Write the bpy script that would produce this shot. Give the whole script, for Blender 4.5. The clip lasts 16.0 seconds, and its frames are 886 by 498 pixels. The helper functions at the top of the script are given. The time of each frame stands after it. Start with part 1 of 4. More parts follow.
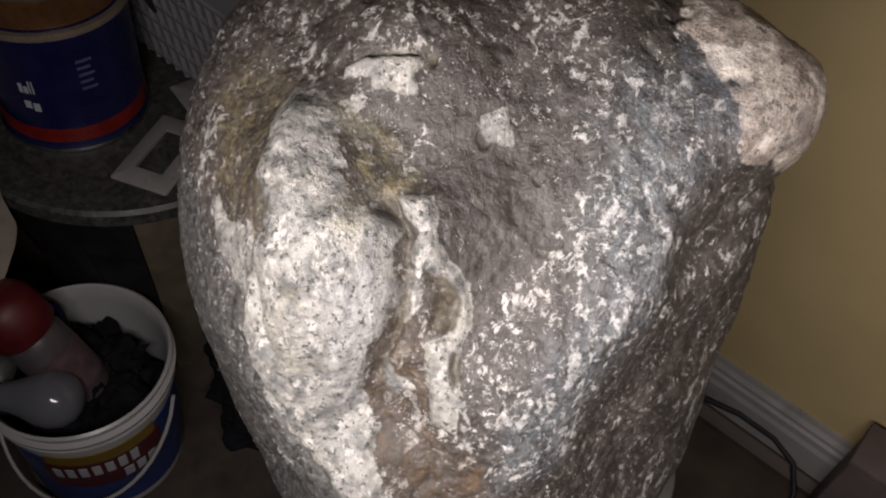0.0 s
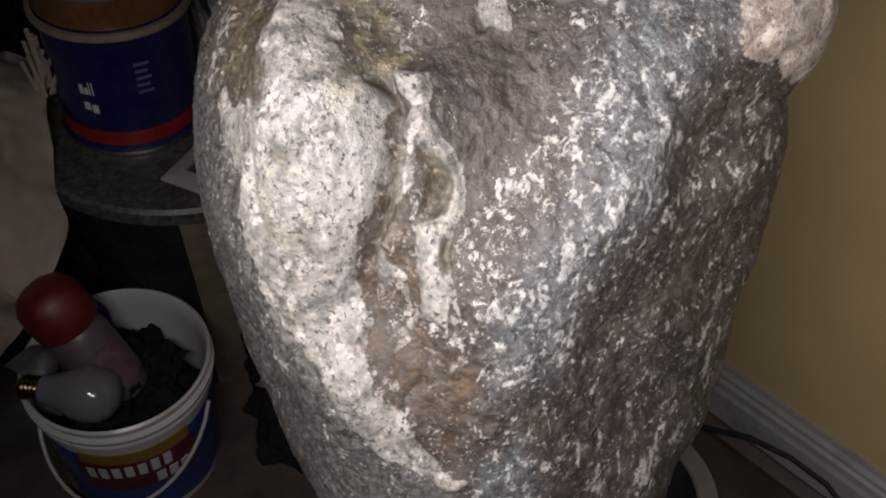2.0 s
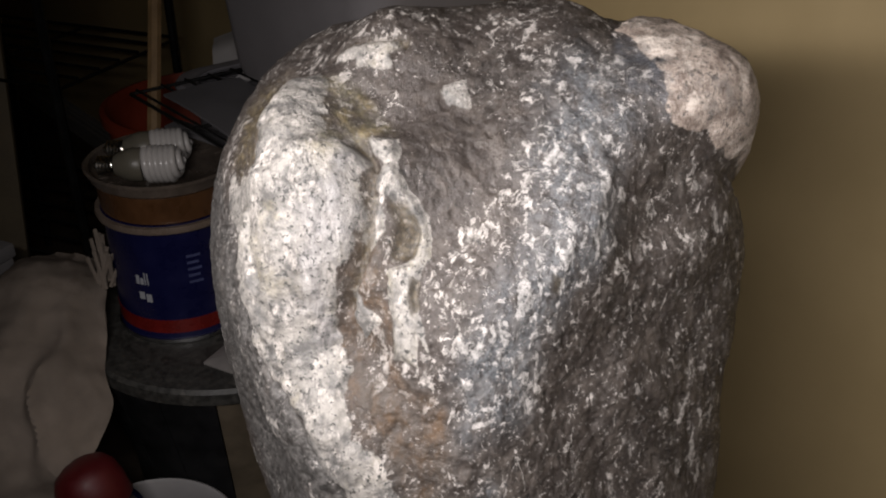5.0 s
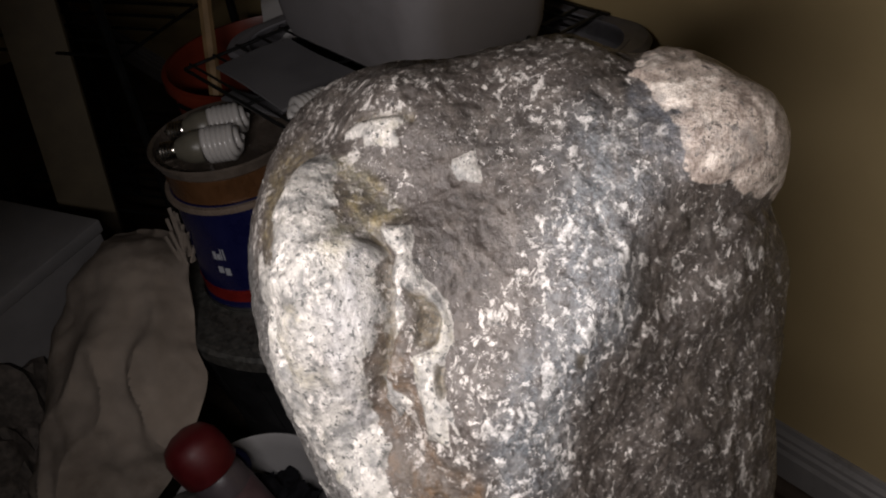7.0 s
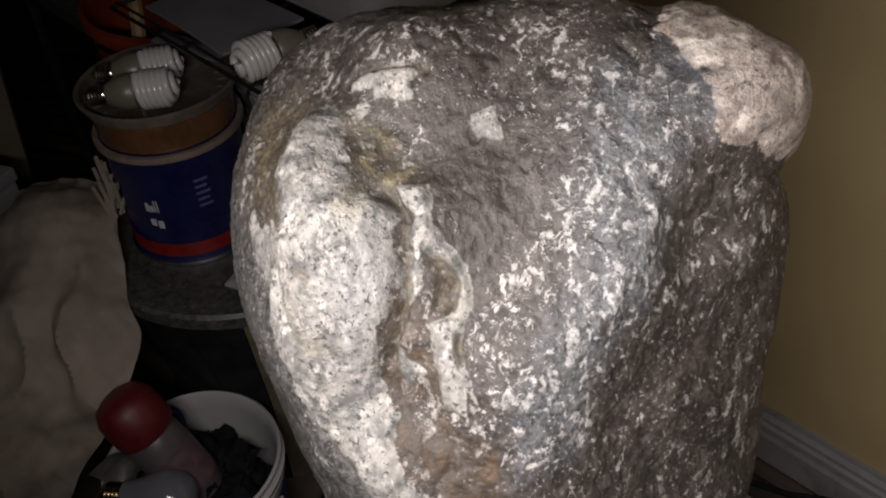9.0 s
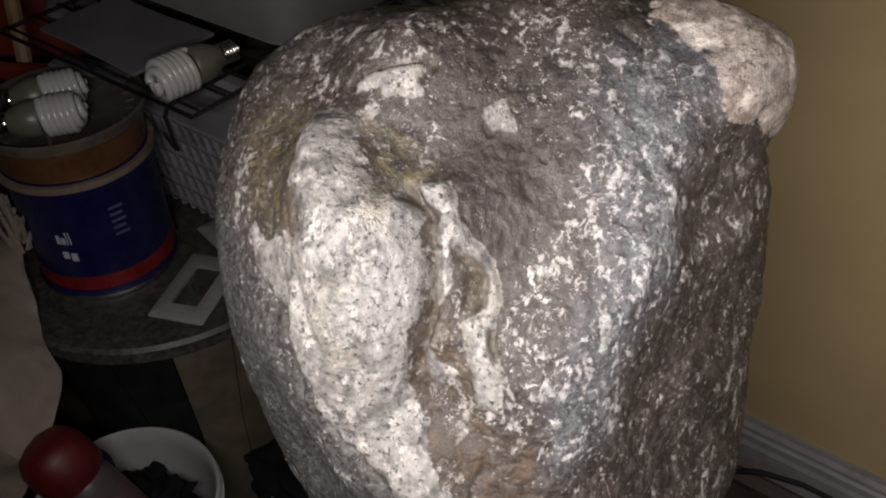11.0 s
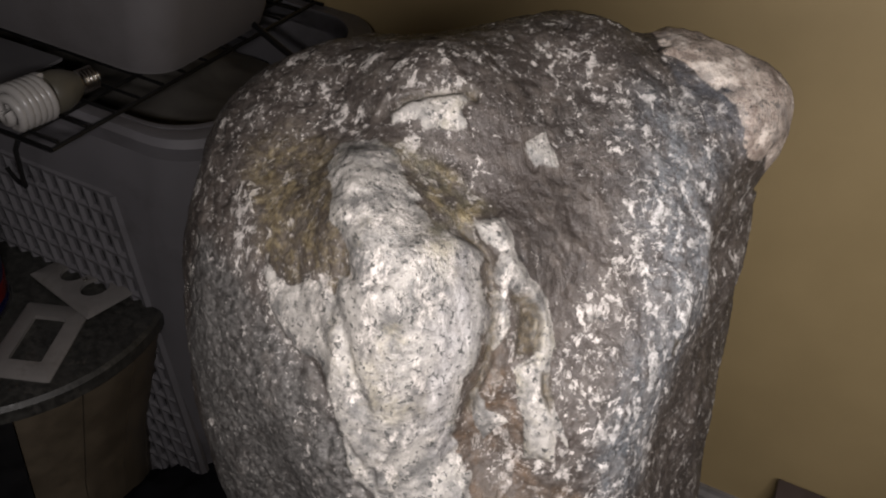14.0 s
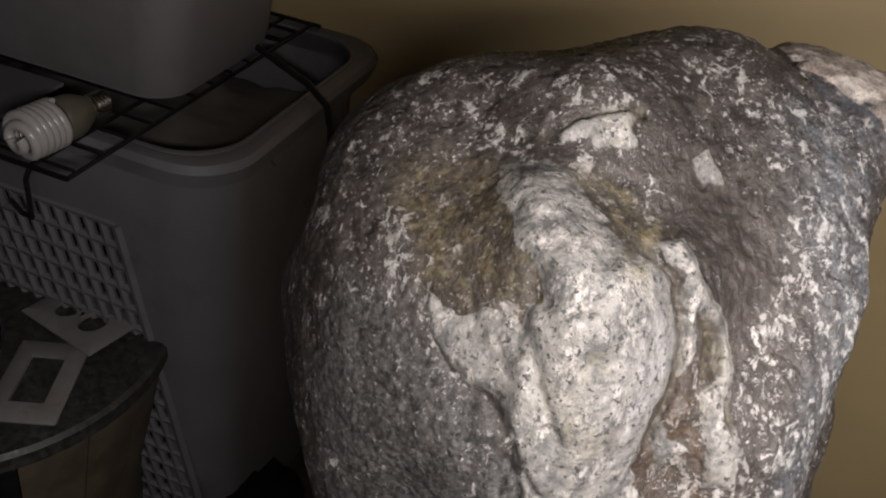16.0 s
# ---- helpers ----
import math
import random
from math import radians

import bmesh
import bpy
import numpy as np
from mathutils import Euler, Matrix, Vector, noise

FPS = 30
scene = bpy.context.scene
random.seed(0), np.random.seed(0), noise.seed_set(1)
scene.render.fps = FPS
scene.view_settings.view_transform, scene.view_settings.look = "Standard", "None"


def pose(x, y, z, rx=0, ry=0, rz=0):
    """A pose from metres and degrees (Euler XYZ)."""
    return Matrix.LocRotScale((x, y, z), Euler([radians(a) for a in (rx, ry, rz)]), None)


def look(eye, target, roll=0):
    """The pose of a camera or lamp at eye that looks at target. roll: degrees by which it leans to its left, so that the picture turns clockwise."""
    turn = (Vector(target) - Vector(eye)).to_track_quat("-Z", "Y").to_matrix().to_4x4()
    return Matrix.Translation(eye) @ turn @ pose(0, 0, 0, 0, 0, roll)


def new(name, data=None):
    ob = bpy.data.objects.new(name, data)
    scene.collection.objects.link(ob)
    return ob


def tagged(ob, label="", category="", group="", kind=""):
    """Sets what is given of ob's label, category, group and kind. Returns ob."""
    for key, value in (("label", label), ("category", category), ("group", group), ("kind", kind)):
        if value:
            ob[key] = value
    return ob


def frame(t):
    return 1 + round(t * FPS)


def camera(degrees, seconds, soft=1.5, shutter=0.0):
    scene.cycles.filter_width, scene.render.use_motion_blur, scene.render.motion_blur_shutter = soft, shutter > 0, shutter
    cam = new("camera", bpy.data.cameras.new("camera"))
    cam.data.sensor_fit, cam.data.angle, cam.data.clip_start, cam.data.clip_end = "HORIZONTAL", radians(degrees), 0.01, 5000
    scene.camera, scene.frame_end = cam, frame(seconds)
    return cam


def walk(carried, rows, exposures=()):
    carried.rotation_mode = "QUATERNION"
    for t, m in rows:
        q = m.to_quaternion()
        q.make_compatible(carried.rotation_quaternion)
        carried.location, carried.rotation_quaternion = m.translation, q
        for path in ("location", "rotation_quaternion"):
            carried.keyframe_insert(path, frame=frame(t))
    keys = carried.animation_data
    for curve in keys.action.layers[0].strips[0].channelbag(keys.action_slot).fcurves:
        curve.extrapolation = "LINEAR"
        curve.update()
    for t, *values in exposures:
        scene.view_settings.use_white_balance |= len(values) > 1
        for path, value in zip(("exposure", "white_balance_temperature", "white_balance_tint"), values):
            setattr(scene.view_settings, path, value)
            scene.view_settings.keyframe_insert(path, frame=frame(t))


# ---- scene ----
cam = camera(53.2, 16.0, 2.0)
METRES, EYE, TILT, LEAN, TURN = 0.6, 1.02, -50.0, -5.0, 41.0
ROWS = [
    (0.0, 0.0, 0.0, 0.0, 0.0, 0.0, -0.0),
    (0.5, 0.0204, -0.004, -0.0257, 5.02, 3.91, -1.56),
    (1.0, 0.0415, -0.0033, -0.0483, 5.32, 5.19, -1.32),
    (1.5, 0.0408, 0.0021, -0.0816, 4.76, 5.44, -1.79),
    (2.0, 0.0417, 0.0088, -0.1107, 3.91, 4.88, -2.23),
    (2.5, 0.0476, 0.0169, -0.1468, 3.01, 5.12, -2.41),
    (3.0, 0.0589, 0.0187, -0.1737, 3.54, 8.04, -3.14),
    (3.5, 0.0586, 0.0158, -0.2053, 3.42, 11.76, -3.31),
    (4.0, 0.0571, 0.0027, -0.2464, 2.32, 20.83, -3.29),
    (6.5, 0.1816, -0.0488, -0.1749, 14.61, 16.43, -0.96),
    (7.0, 0.1603, -0.0447, -0.1193, 15.16, 13.27, 0.81),
    (7.5, 0.1479, -0.0419, -0.0961, 13.74, 10.3, 2.18),
    (8.0, 0.1306, -0.0383, -0.1018, 11.18, 10.24, 2.21),
    (8.5, 0.1061, -0.0345, -0.1028, 10.47, 9.83, 1.6),
    (9.0, 0.0846, -0.0306, -0.104, 9.2, 9.93, 1.66),
    (11.5, -0.027, -0.0174, -0.0971, 0.47, 10.29, 9.19),
    (12.0, -0.0447, -0.0018, -0.0863, -1.88, 10.44, 10.87),
    (12.5, -0.0627, 0.0003, -0.0854, -5.07, 10.65, 12.22),
    (13.0, -0.0988, 0.006, -0.0857, -7.33, 10.66, 11.82),
    (13.5, -0.1278, 0.0076, -0.0781, -9.43, 10.91, 10.05),
    (14.0, -0.1562, 0.0161, -0.0717, -11.24, 10.48, 11.14),
    (14.5, -0.1933, 0.026, -0.0663, -11.68, 10.51, 11.84),
    (15.0, -0.2312, 0.043, -0.0557, -12.46, 10.59, 12.37),
    (15.5, -0.2531, 0.0552, -0.0431, -13.83, 11.02, 12.88),
    (16.0, -0.2794, 0.0709, -0.0365, -15.38, 11.06, 13.38),
]
EXPOSURES = [(0.0, -0.02), (2.0, 0.0), (7.0, 0.08), (9.0, 0.04), (12.0, -0.05), (14.0, -0.18), (15.0, -0.30), (16.0, -0.22)]
walk(cam, [(t, pose(0, 0, EYE, TILT, LEAN, TURN) @ pose(METRES * x, METRES * y, METRES * z, 90 + pitch, roll, yaw)) for t, x, y, z, yaw, pitch, roll in ROWS], EXPOSURES)

# ---- light ----
world = bpy.data.worlds.new("world")
scene.world = world
world.use_nodes = True
world.node_tree.nodes["Background"].inputs[0].default_value = (0.9, 0.95, 1.0, 1)
world.node_tree.nodes["Background"].inputs[1].default_value = 0.006
torch = bpy.data.lights.new("torch", "AREA")
torch.shape, torch.size, torch.size_y, torch.energy, torch.color = "RECTANGLE", 0.42, 0.025, 2.72, (1.0, 0.94, 0.935)
torch.spread = radians(128)
torch_ob = new("torch", torch)
LAMP = Vector((0.036, -0.080, 0.951))
lamp_z = (LAMP - Vector((-0.06, 0.40, 0.58))).normalized()
lamp_x = Vector((0.94, 0.34, 0.06))
lamp_x = (lamp_x - lamp_z * lamp_x.dot(lamp_z)).normalized()
lamp_y = lamp_z.cross(lamp_x)
torch_ob.matrix_world = Matrix.Translation(LAMP) @ Matrix((lamp_x, lamp_y, lamp_z)).transposed().to_4x4()


# ---- materials ----
class Net:
    """A short way to write node trees."""

    def __init__(self, name):
        self.mat = bpy.data.materials.new(name)
        self.mat.use_nodes = True
        self.tree = self.mat.node_tree
        self.bsdf = self.tree.nodes["Principled BSDF"]

    def put(self, socket, value):
        if isinstance(value, bpy.types.NodeSocket):
            self.tree.links.new(value, socket)
        elif isinstance(value, tuple) and len(value) == 3 and socket.type == "RGBA":
            socket.default_value = (*value, 1)
        else:
            socket.default_value = value

    def coords(self, stretch=(1, 1, 1)):
        tex = self.tree.nodes.new("ShaderNodeTexCoord")
        m = self.tree.nodes.new("ShaderNodeMapping")
        self.tree.links.new(tex.outputs["Object"], m.inputs[0])
        m.inputs["Scale"].default_value = stretch
        return m.outputs[0]

    def noise(self, at, scale, detail=4.0, rough=0.55, warp=0.0):
        n = self.tree.nodes.new("ShaderNodeTexNoise")
        self.put(n.inputs["Vector"], at)
        for k, v in (("Scale", scale), ("Detail", detail), ("Roughness", rough), ("Distortion", warp)):
            n.inputs[k].default_value = v
        return n.outputs["Fac"]

    def cells(self, at, scale):
        n = self.tree.nodes.new("ShaderNodeTexVoronoi")
        self.put(n.inputs["Vector"], at)
        n.inputs["Scale"].default_value = scale
        return n.outputs["Color"]

    def step(self, value, lo, hi, a=0.0, b=1.0):
        n = self.tree.nodes.new("ShaderNodeMapRange")
        n.interpolation_type = "SMOOTHSTEP"
        for i, v in enumerate((value, lo, hi, a, b)):
            self.put(n.inputs[i], v)
        return n.outputs[0]

    def math(self, op, a, b=0.0):
        n = self.tree.nodes.new("ShaderNodeMath")
        n.operation = op
        self.put(n.inputs[0], a)
        self.put(n.inputs[1], b)
        return n.outputs[0]

    def mix(self, f, a, b):
        n = self.tree.nodes.new("ShaderNodeMix")
        n.data_type = "RGBA"
        self.put(n.inputs[0], f)
        self.put(n.inputs[6], a)
        self.put(n.inputs[7], b)
        return n.outputs[2]

    def mask(self, name):
        n = self.tree.nodes.new("ShaderNodeAttribute")
        n.attribute_name = name
        return n.outputs["Fac"]

    def bump(self, height, strength, distance):
        n = self.tree.nodes.new("ShaderNodeBump")
        self.put(n.inputs["Height"], height)
        n.inputs["Strength"].default_value, n.inputs["Distance"].default_value = strength, distance
        self.tree.links.new(n.outputs[0], self.bsdf.inputs["Normal"])

    def finish(self, color, rough, metal=0.0, spec=0.5):
        self.put(self.bsdf.inputs["Base Color"], color)
        self.put(self.bsdf.inputs["Roughness"], rough)
        self.bsdf.inputs["Metallic"].default_value = metal
        self.bsdf.inputs["Specular IOR Level"].default_value = spec
        return self.mat


def plain(name, color, rough=0.5, metal=0.0, var=0.25, scale=30.0, grain=400.0, relief=0.15, dirt=None, spec=0.5):
    """A surface with wear at two scales: broad stains and fine grain."""
    n = Net(name)
    at = n.coords()
    broad, fine = n.noise(at, scale, 5, 0.6), n.noise(at, grain, 3, 0.6)
    dark = tuple(c * (1 - var) for c in color)
    lite = tuple(min(1, c * (1 + var * 0.6)) for c in color)
    col = n.mix(n.step(broad, 0.3, 0.7), dark, lite)
    col = n.mix(n.step(fine, 0.55, 0.8, 0, 0.25), col, dark)
    if dirt:
        col = n.mix(n.step(n.noise(at, scale * 0.45, 7, 0.7), 0.52, 0.7, 0, 0.8), col, dirt)
    n.bump(fine, relief, 0.001)
    return n.finish(col, n.step(broad, 0.2, 0.8, max(0.03, rough - 0.1), min(1, rough + 0.12)), metal, spec)


def rock_material():
    n = Net("rock_face")
    at = n.coords()
    long_at = n.coords((1.0, 1.0, 0.5))
    veins, crust, rust, cap, band, blue, ochre, brown_shade, granular, slate, flank, wisps = (n.mask(k) for k in ("veins", "crust", "rust", "cap", "band", "blue", "ochre", "brown_shade", "granular", "slate", "flank", "wisps"))
    broad, mid = n.noise(at, 20, 4, 0.6), n.noise(at, 95, 6, 0.7)
    fine, grit = n.noise(at, 430, 4, 0.75), n.noise(at, 900, 3, 0.7)

    def both(a, b):
        return n.math("MULTIPLY", a, b)

    def less(a, b):
        return n.math("SUBTRACT", a, b)

    # brown-grey ground
    col = n.mix(n.step(broad, 0.35, 0.65), (0.0240, 0.0192, 0.0162), (0.038, 0.0305, 0.0262))
    col = n.mix(n.step(mid, 0.45, 0.66), col, (0.064, 0.053, 0.045))
    col = n.mix(n.step(fine, 0.30, 0.46, 0.5, 0), col, (0.016, 0.0135, 0.012))
    # fine grey grain low down and on the far side
    grain = n.mix(n.step(n.noise(at, 300, 5, 0.8), 0.38, 0.62), (0.020, 0.0193, 0.018), (0.105, 0.101, 0.096))
    col = n.mix(both(granular, n.step(mid, 0.3, 0.6, 0.55, 0.9)), col, grain)
    # pale blue-grey wash
    wash = both(blue, n.step(n.noise(long_at, 130, 6, 0.75), 0.33, 0.58))
    col = n.mix(both(wash, 0.85), col, n.mix(n.step(fine, 0.38, 0.6), (0.036, 0.042, 0.049), (0.165, 0.186, 0.204)))
    # pale crystals, thicker in places
    quiet = n.math("MULTIPLY", slate, 0.10)
    clump = n.step(n.noise(at, 50, 3, 0.6), 0.40, 0.64, -0.040, 0.022)
    area = n.math("ADD", clump, less(n.math("ADD", n.step(broad, 0.34, 0.64, -0.018, 0.022), n.math("ADD", both(blue, 0.06), both(granular, -0.045))), quiet))
    shade = n.mix(n.step(fine, 0.35, 0.62), (0.165, 0.155, 0.142), (0.44, 0.41, 0.38))
    shade = n.mix(both(blue, 0.45), shade, n.mix(n.step(fine, 0.35, 0.62), (0.150, 0.172, 0.190), (0.43, 0.455, 0.475)))
    film = n.step(n.math("ADD", n.noise(long_at, 110, 7, 0.78, 0.5), area), 0.50, 0.64, 0, 0.5)
    col = n.mix(film, col, n.mix(blue, (0.115, 0.102, 0.091), (0.135, 0.145, 0.155)))
    flecks = n.step(n.math("ADD", n.noise(long_at, 150, 7, 0.70, 0.55), area), 0.567, 0.602)
    col = n.mix(both(flecks, 0.85), col, shade)
    more = n.step(n.math("ADD", n.noise(at, 200, 6, 0.76, 0.4), area), 0.592, 0.63, 0, 0.85)
    col = n.mix(more, col, shade)
    specks = n.step(less(n.noise(at, 480, 3, 0.7), quiet), 0.60, 0.66, 0, 0.8)
    col = n.mix(specks, col, (0.26, 0.245, 0.23))
    dots = n.step(n.noise(at, 330, 3, 0.65), 0.36, 0.30, 0, 0.85)
    col = n.mix(dots, col, (0.012, 0.012, 0.012))
    # olive crust and rust stains
    col = n.mix(both(crust, n.step(n.noise(at, 110, 7, 0.8), 0.38, 0.58, 0.95, 0.12)), col, n.mix(n.step(fine, 0.36, 0.62), (0.050, 0.036, 0.018), (0.150, 0.122, 0.070)))
    col = n.mix(both(rust, n.step(n.noise(at, 80, 6, 0.75), 0.36, 0.60, 0.95, 0.2)), col, n.mix(n.step(n.noise(long_at, 60, 5, 0.7), 0.4, 0.66), (0.044, 0.033, 0.024), (0.092, 0.054, 0.027)))
    # white veins with dark pepper
    white = n.mix(n.step(n.noise(at, 75, 6, 0.75), 0.36, 0.62), (0.082, 0.079, 0.075), (0.25, 0.236, 0.214))
    white = n.mix(n.step(n.noise(at, 42, 6, 0.7), 0.52, 0.70, 0, 0.35), white, (0.34, 0.30, 0.20))
    white = n.mix(n.step(n.noise(long_at, 150, 6, 0.78), 0.50, 0.65, 0, 0.85), white, (0.44, 0.408, 0.372))
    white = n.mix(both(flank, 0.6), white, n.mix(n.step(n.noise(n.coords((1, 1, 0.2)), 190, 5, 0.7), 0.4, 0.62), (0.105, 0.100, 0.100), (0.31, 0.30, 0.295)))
    white = n.mix(n.step(n.noise(at, 430, 4, 0.7), 0.572, 0.615, 0, 0.92), white, (0.034, 0.034, 0.032))
    white = n.mix(n.step(n.noise(at, 170, 5, 0.78), 0.59, 0.67, 0, 0.5), white, (0.11, 0.107, 0.102))
    ragged = both(less(n.noise(at, 150, 8, 0.80), 0.5), 1.3)
    col = n.mix(n.step(n.math("ADD", veins, ragged), 0.36, 0.60), col, white)
    col = n.mix(n.step(n.math("ADD", both(wisps, 0.55), both(ragged, 0.95)), 0.5, 0.68, 0, 0.9), col, shade)
    col = n.mix(both(ochre, n.step(n.noise(at, 130, 7, 0.8), 0.40, 0.60, 0.92, 0.05)), col, n.mix(n.step(mid, 0.42, 0.64), (0.062, 0.055, 0.036), (0.140, 0.112, 0.058)))
    # dark blue band and pink cap
    col = n.mix(both(band, n.step(n.noise(at, 120, 6, 0.75), 0.3, 0.62, 0.95, 0.2)), col, n.mix(n.step(fine, 0.4, 0.62), (0.034, 0.038, 0.046), (0.105, 0.110, 0.122)))
    pink = n.mix(n.step(n.noise(at, 150, 6, 0.78), 0.38, 0.62), (0.135, 0.104, 0.086), (0.36, 0.305, 0.258))
    pink = n.mix(n.step(n.noise(at, 300, 4, 0.75), 0.54, 0.61, 0, 0.9), pink, (0.050, 0.042, 0.038))
    pink = n.mix(n.step(n.noise(at, 60, 6, 0.75), 0.5, 0.64, 0, 0.7), pink, (0.56, 0.50, 0.44))
    pink = n.mix(n.step(n.noise(at, 38, 6, 0.75), 0.50, 0.66, 0, 0.6), pink, (0.155, 0.145, 0.135))
    col = n.mix(n.step(n.math("ADD", cap, both(ragged, 0.75)), 0.40, 0.62), col, pink)
    # brown of the hollows, with the shade in crack and ledge put into the colour
    col = n.mix(both(brown_shade, n.step(mid, 0.3, 0.6, 0.95, 0.6)), col, n.mix(n.step(fine, 0.35, 0.65), (0.026, 0.022, 0.016), (0.090, 0.070, 0.042)))
    h = n.math("ADD", both(flecks, 0.4), n.math("ADD", both(fine, 0.9), both(mid, 1.7)))
    n.bump(n.math("ADD", h, both(grit, 0.35)), 0.62, 0.0015)
    return n.finish(col, n.step(grit, 0.3, 0.7, 0.28, 0.72), 0.0, 0.5)


WALL = plain("tan_wall_paint", (0.44, 0.332, 0.168), 0.55, var=0.05, scale=9, grain=260, relief=0.05)
TRIM = plain("white_trim_paint", (0.270, 0.254, 0.245), 0.4, var=0.1, scale=20, dirt=(0.147, 0.132, 0.118))
FLOOR = plain("dark_brown_floor", (0.051, 0.037, 0.027), 0.6, var=0.4, scale=14, dirt=(0.018, 0.014, 0.012))
CEILING = plain("ceiling_paint", (0.7, 0.68, 0.62), 0.8, var=0.05)
NAVY = plain("navy_label", (0.005, 0.006, 0.041), 0.3, var=0.15, scale=40, relief=0.02)
RED = plain("red_label", (0.150, 0.009, 0.007), 0.3, var=0.2, scale=50, relief=0.02)
SILVER = plain("tin_metal", (0.5, 0.5, 0.5), 0.3, 1.0, var=0.2)
AMBER = plain("amber_plastic", (0.085, 0.038, 0.015), 0.3, var=0.25, scale=30, dirt=(0.048, 0.021, 0.008))
BARS = plain("white_print", (0.336, 0.347, 0.370), 0.4, var=0.1)
CFL_WHITE = plain("frosted_white_tube", (0.396, 0.378, 0.360), 0.25, var=0.06, relief=0.02)
CFL_CREAM = plain("cream_plastic", (0.11, 0.10, 0.076), 0.4, var=0.1, dirt=(0.025, 0.021, 0.014))
SCREW = plain("nickel_screw_cap", (0.62, 0.58, 0.52), 0.22, 1.0, var=0.2)
BLACK = plain("black_plastic", (0.010, 0.010, 0.011), 0.45, var=0.3)
BLACK_CLOTH = plain("black_fabric", (0.008, 0.008, 0.010), 0.9, var=0.4, scale=60, grain=900, relief=0.5, spec=0.1)
GREY_PLASTIC = plain("grey_white_plastic", (0.178, 0.171, 0.182), 0.42, var=0.08, scale=12, grain=300, relief=0.04, dirt=(0.110, 0.102, 0.106))
WHITE_PLASTIC = plain("white_plastic", (0.316, 0.306, 0.306), 0.35, var=0.08, scale=15, dirt=(0.230, 0.214, 0.194))
PALE_BIN = plain("pale_bin_plastic", (0.185, 0.174, 0.177), 0.45, var=0.06, scale=8, dirt=(0.145, 0.133, 0.133))
BOARD = plain("speckled_granite", (0.041, 0.040, 0.036), 0.5, var=0.5, scale=160, grain=700, relief=0.2, dirt=(0.078, 0.073, 0.064))
CREAM = plain("cream_painted_board", (0.120, 0.096, 0.066), 0.55, var=0.3, scale=22, dirt=(0.060, 0.042, 0.026))
WIRE = plain("black_wire", (0.008, 0.008, 0.008), 0.4, var=0.2)
CARD = plain("grey_card", (0.109, 0.105, 0.109), 0.7, var=0.1, scale=15)
PAPER = plain("white_paper", (0.496, 0.480, 0.472), 0.8, var=0.06)
CANVAS = plain("dirty_canvas", (0.225, 0.188, 0.156), 0.95, var=0.2, scale=16, grain=1100, relief=0.6, dirt=(0.125, 0.096, 0.073), spec=0.1)
BOTTLE = plain("pale_pink_plastic", (0.070, 0.056, 0.062), 0.4, var=0.15, scale=40, dirt=(0.064, 0.029, 0.029))
RED_CAP = plain("red_cap_plastic", (0.080, 0.0045, 0.006), 0.5, var=0.2, scale=35, dirt=(0.028, 0.003, 0.003))
YELLOW = plain("yellow_label", (0.150, 0.095, 0.010), 0.4, var=0.15)
BLUE = plain("blue_label", (0.012, 0.030, 0.132), 0.35, var=0.2)
CRIMSON = plain("crimson_label", (0.062, 0.005, 0.012), 0.35, var=0.2)
FROST = plain("frosted_bulb_glass", (0.099, 0.099, 0.114), 0.12, var=0.04, relief=0.0)
BRASS = plain("brass", (0.20, 0.14, 0.07), 0.22, 1.0, var=0.2)
ORANGE = plain("orange_red_plastic", (0.23, 0.036, 0.015), 0.45, var=0.2, scale=10)
WOOD = plain("pale_wood", (0.30, 0.19, 0.09), 0.6, var=0.25, scale=40)
DARK_WOOD = plain("dark_wood", (0.05, 0.032, 0.02), 0.5, var=0.3, scale=30)
TAN_BOARD = plain("tan_board", (0.17, 0.135, 0.085), 0.7, var=0.15)
ROUGH_STONE = plain("brown_stone", (0.12, 0.10, 0.085), 0.8, var=0.5, scale=70, grain=350, relief=0.8, dirt=(0.05, 0.04, 0.035))


# ---- mesh helpers ----
def part(name, bm, material, parent=None, label="", smooth=True, m=None):
    """Links a bmesh as one mesh object, under a thing or a part."""
    bmesh.ops.recalc_face_normals(bm, faces=bm.faces)
    me = bpy.data.meshes.new(name)
    bm.to_mesh(me)
    bm.free()
    me.materials.append(material)
    for p in me.polygons:
        p.use_smooth = smooth
    ob = new(name, me)
    if smooth:
        me.set_sharp_from_angle(angle=radians(38))
    if parent:
        ob.parent = parent
    if m is not None:
        ob.matrix_local = m
    if label:
        ob["label"] = label
    return ob


def thing(name, m, label, category, group="", kind=""):
    ob = new(name)
    ob.empty_display_size = 0.02
    ob.matrix_world = m
    return tagged(ob, label, category, group, kind)


def block(sx, sy, sz, at=(0, 0, 0), bevel=0.002, segments=2):
    """A box with rounded edges; at is the middle of its underside."""
    bm = bmesh.new()
    bmesh.ops.create_cube(bm, size=1, matrix=Matrix.Translation((at[0], at[1], at[2] + sz / 2)) @ Matrix.Diagonal((sx, sy, sz, 1)))
    if bevel:
        bmesh.ops.bevel(bm, geom=bm.edges[:], offset=bevel, segments=segments, affect="EDGES", profile=0.5)
    return bm


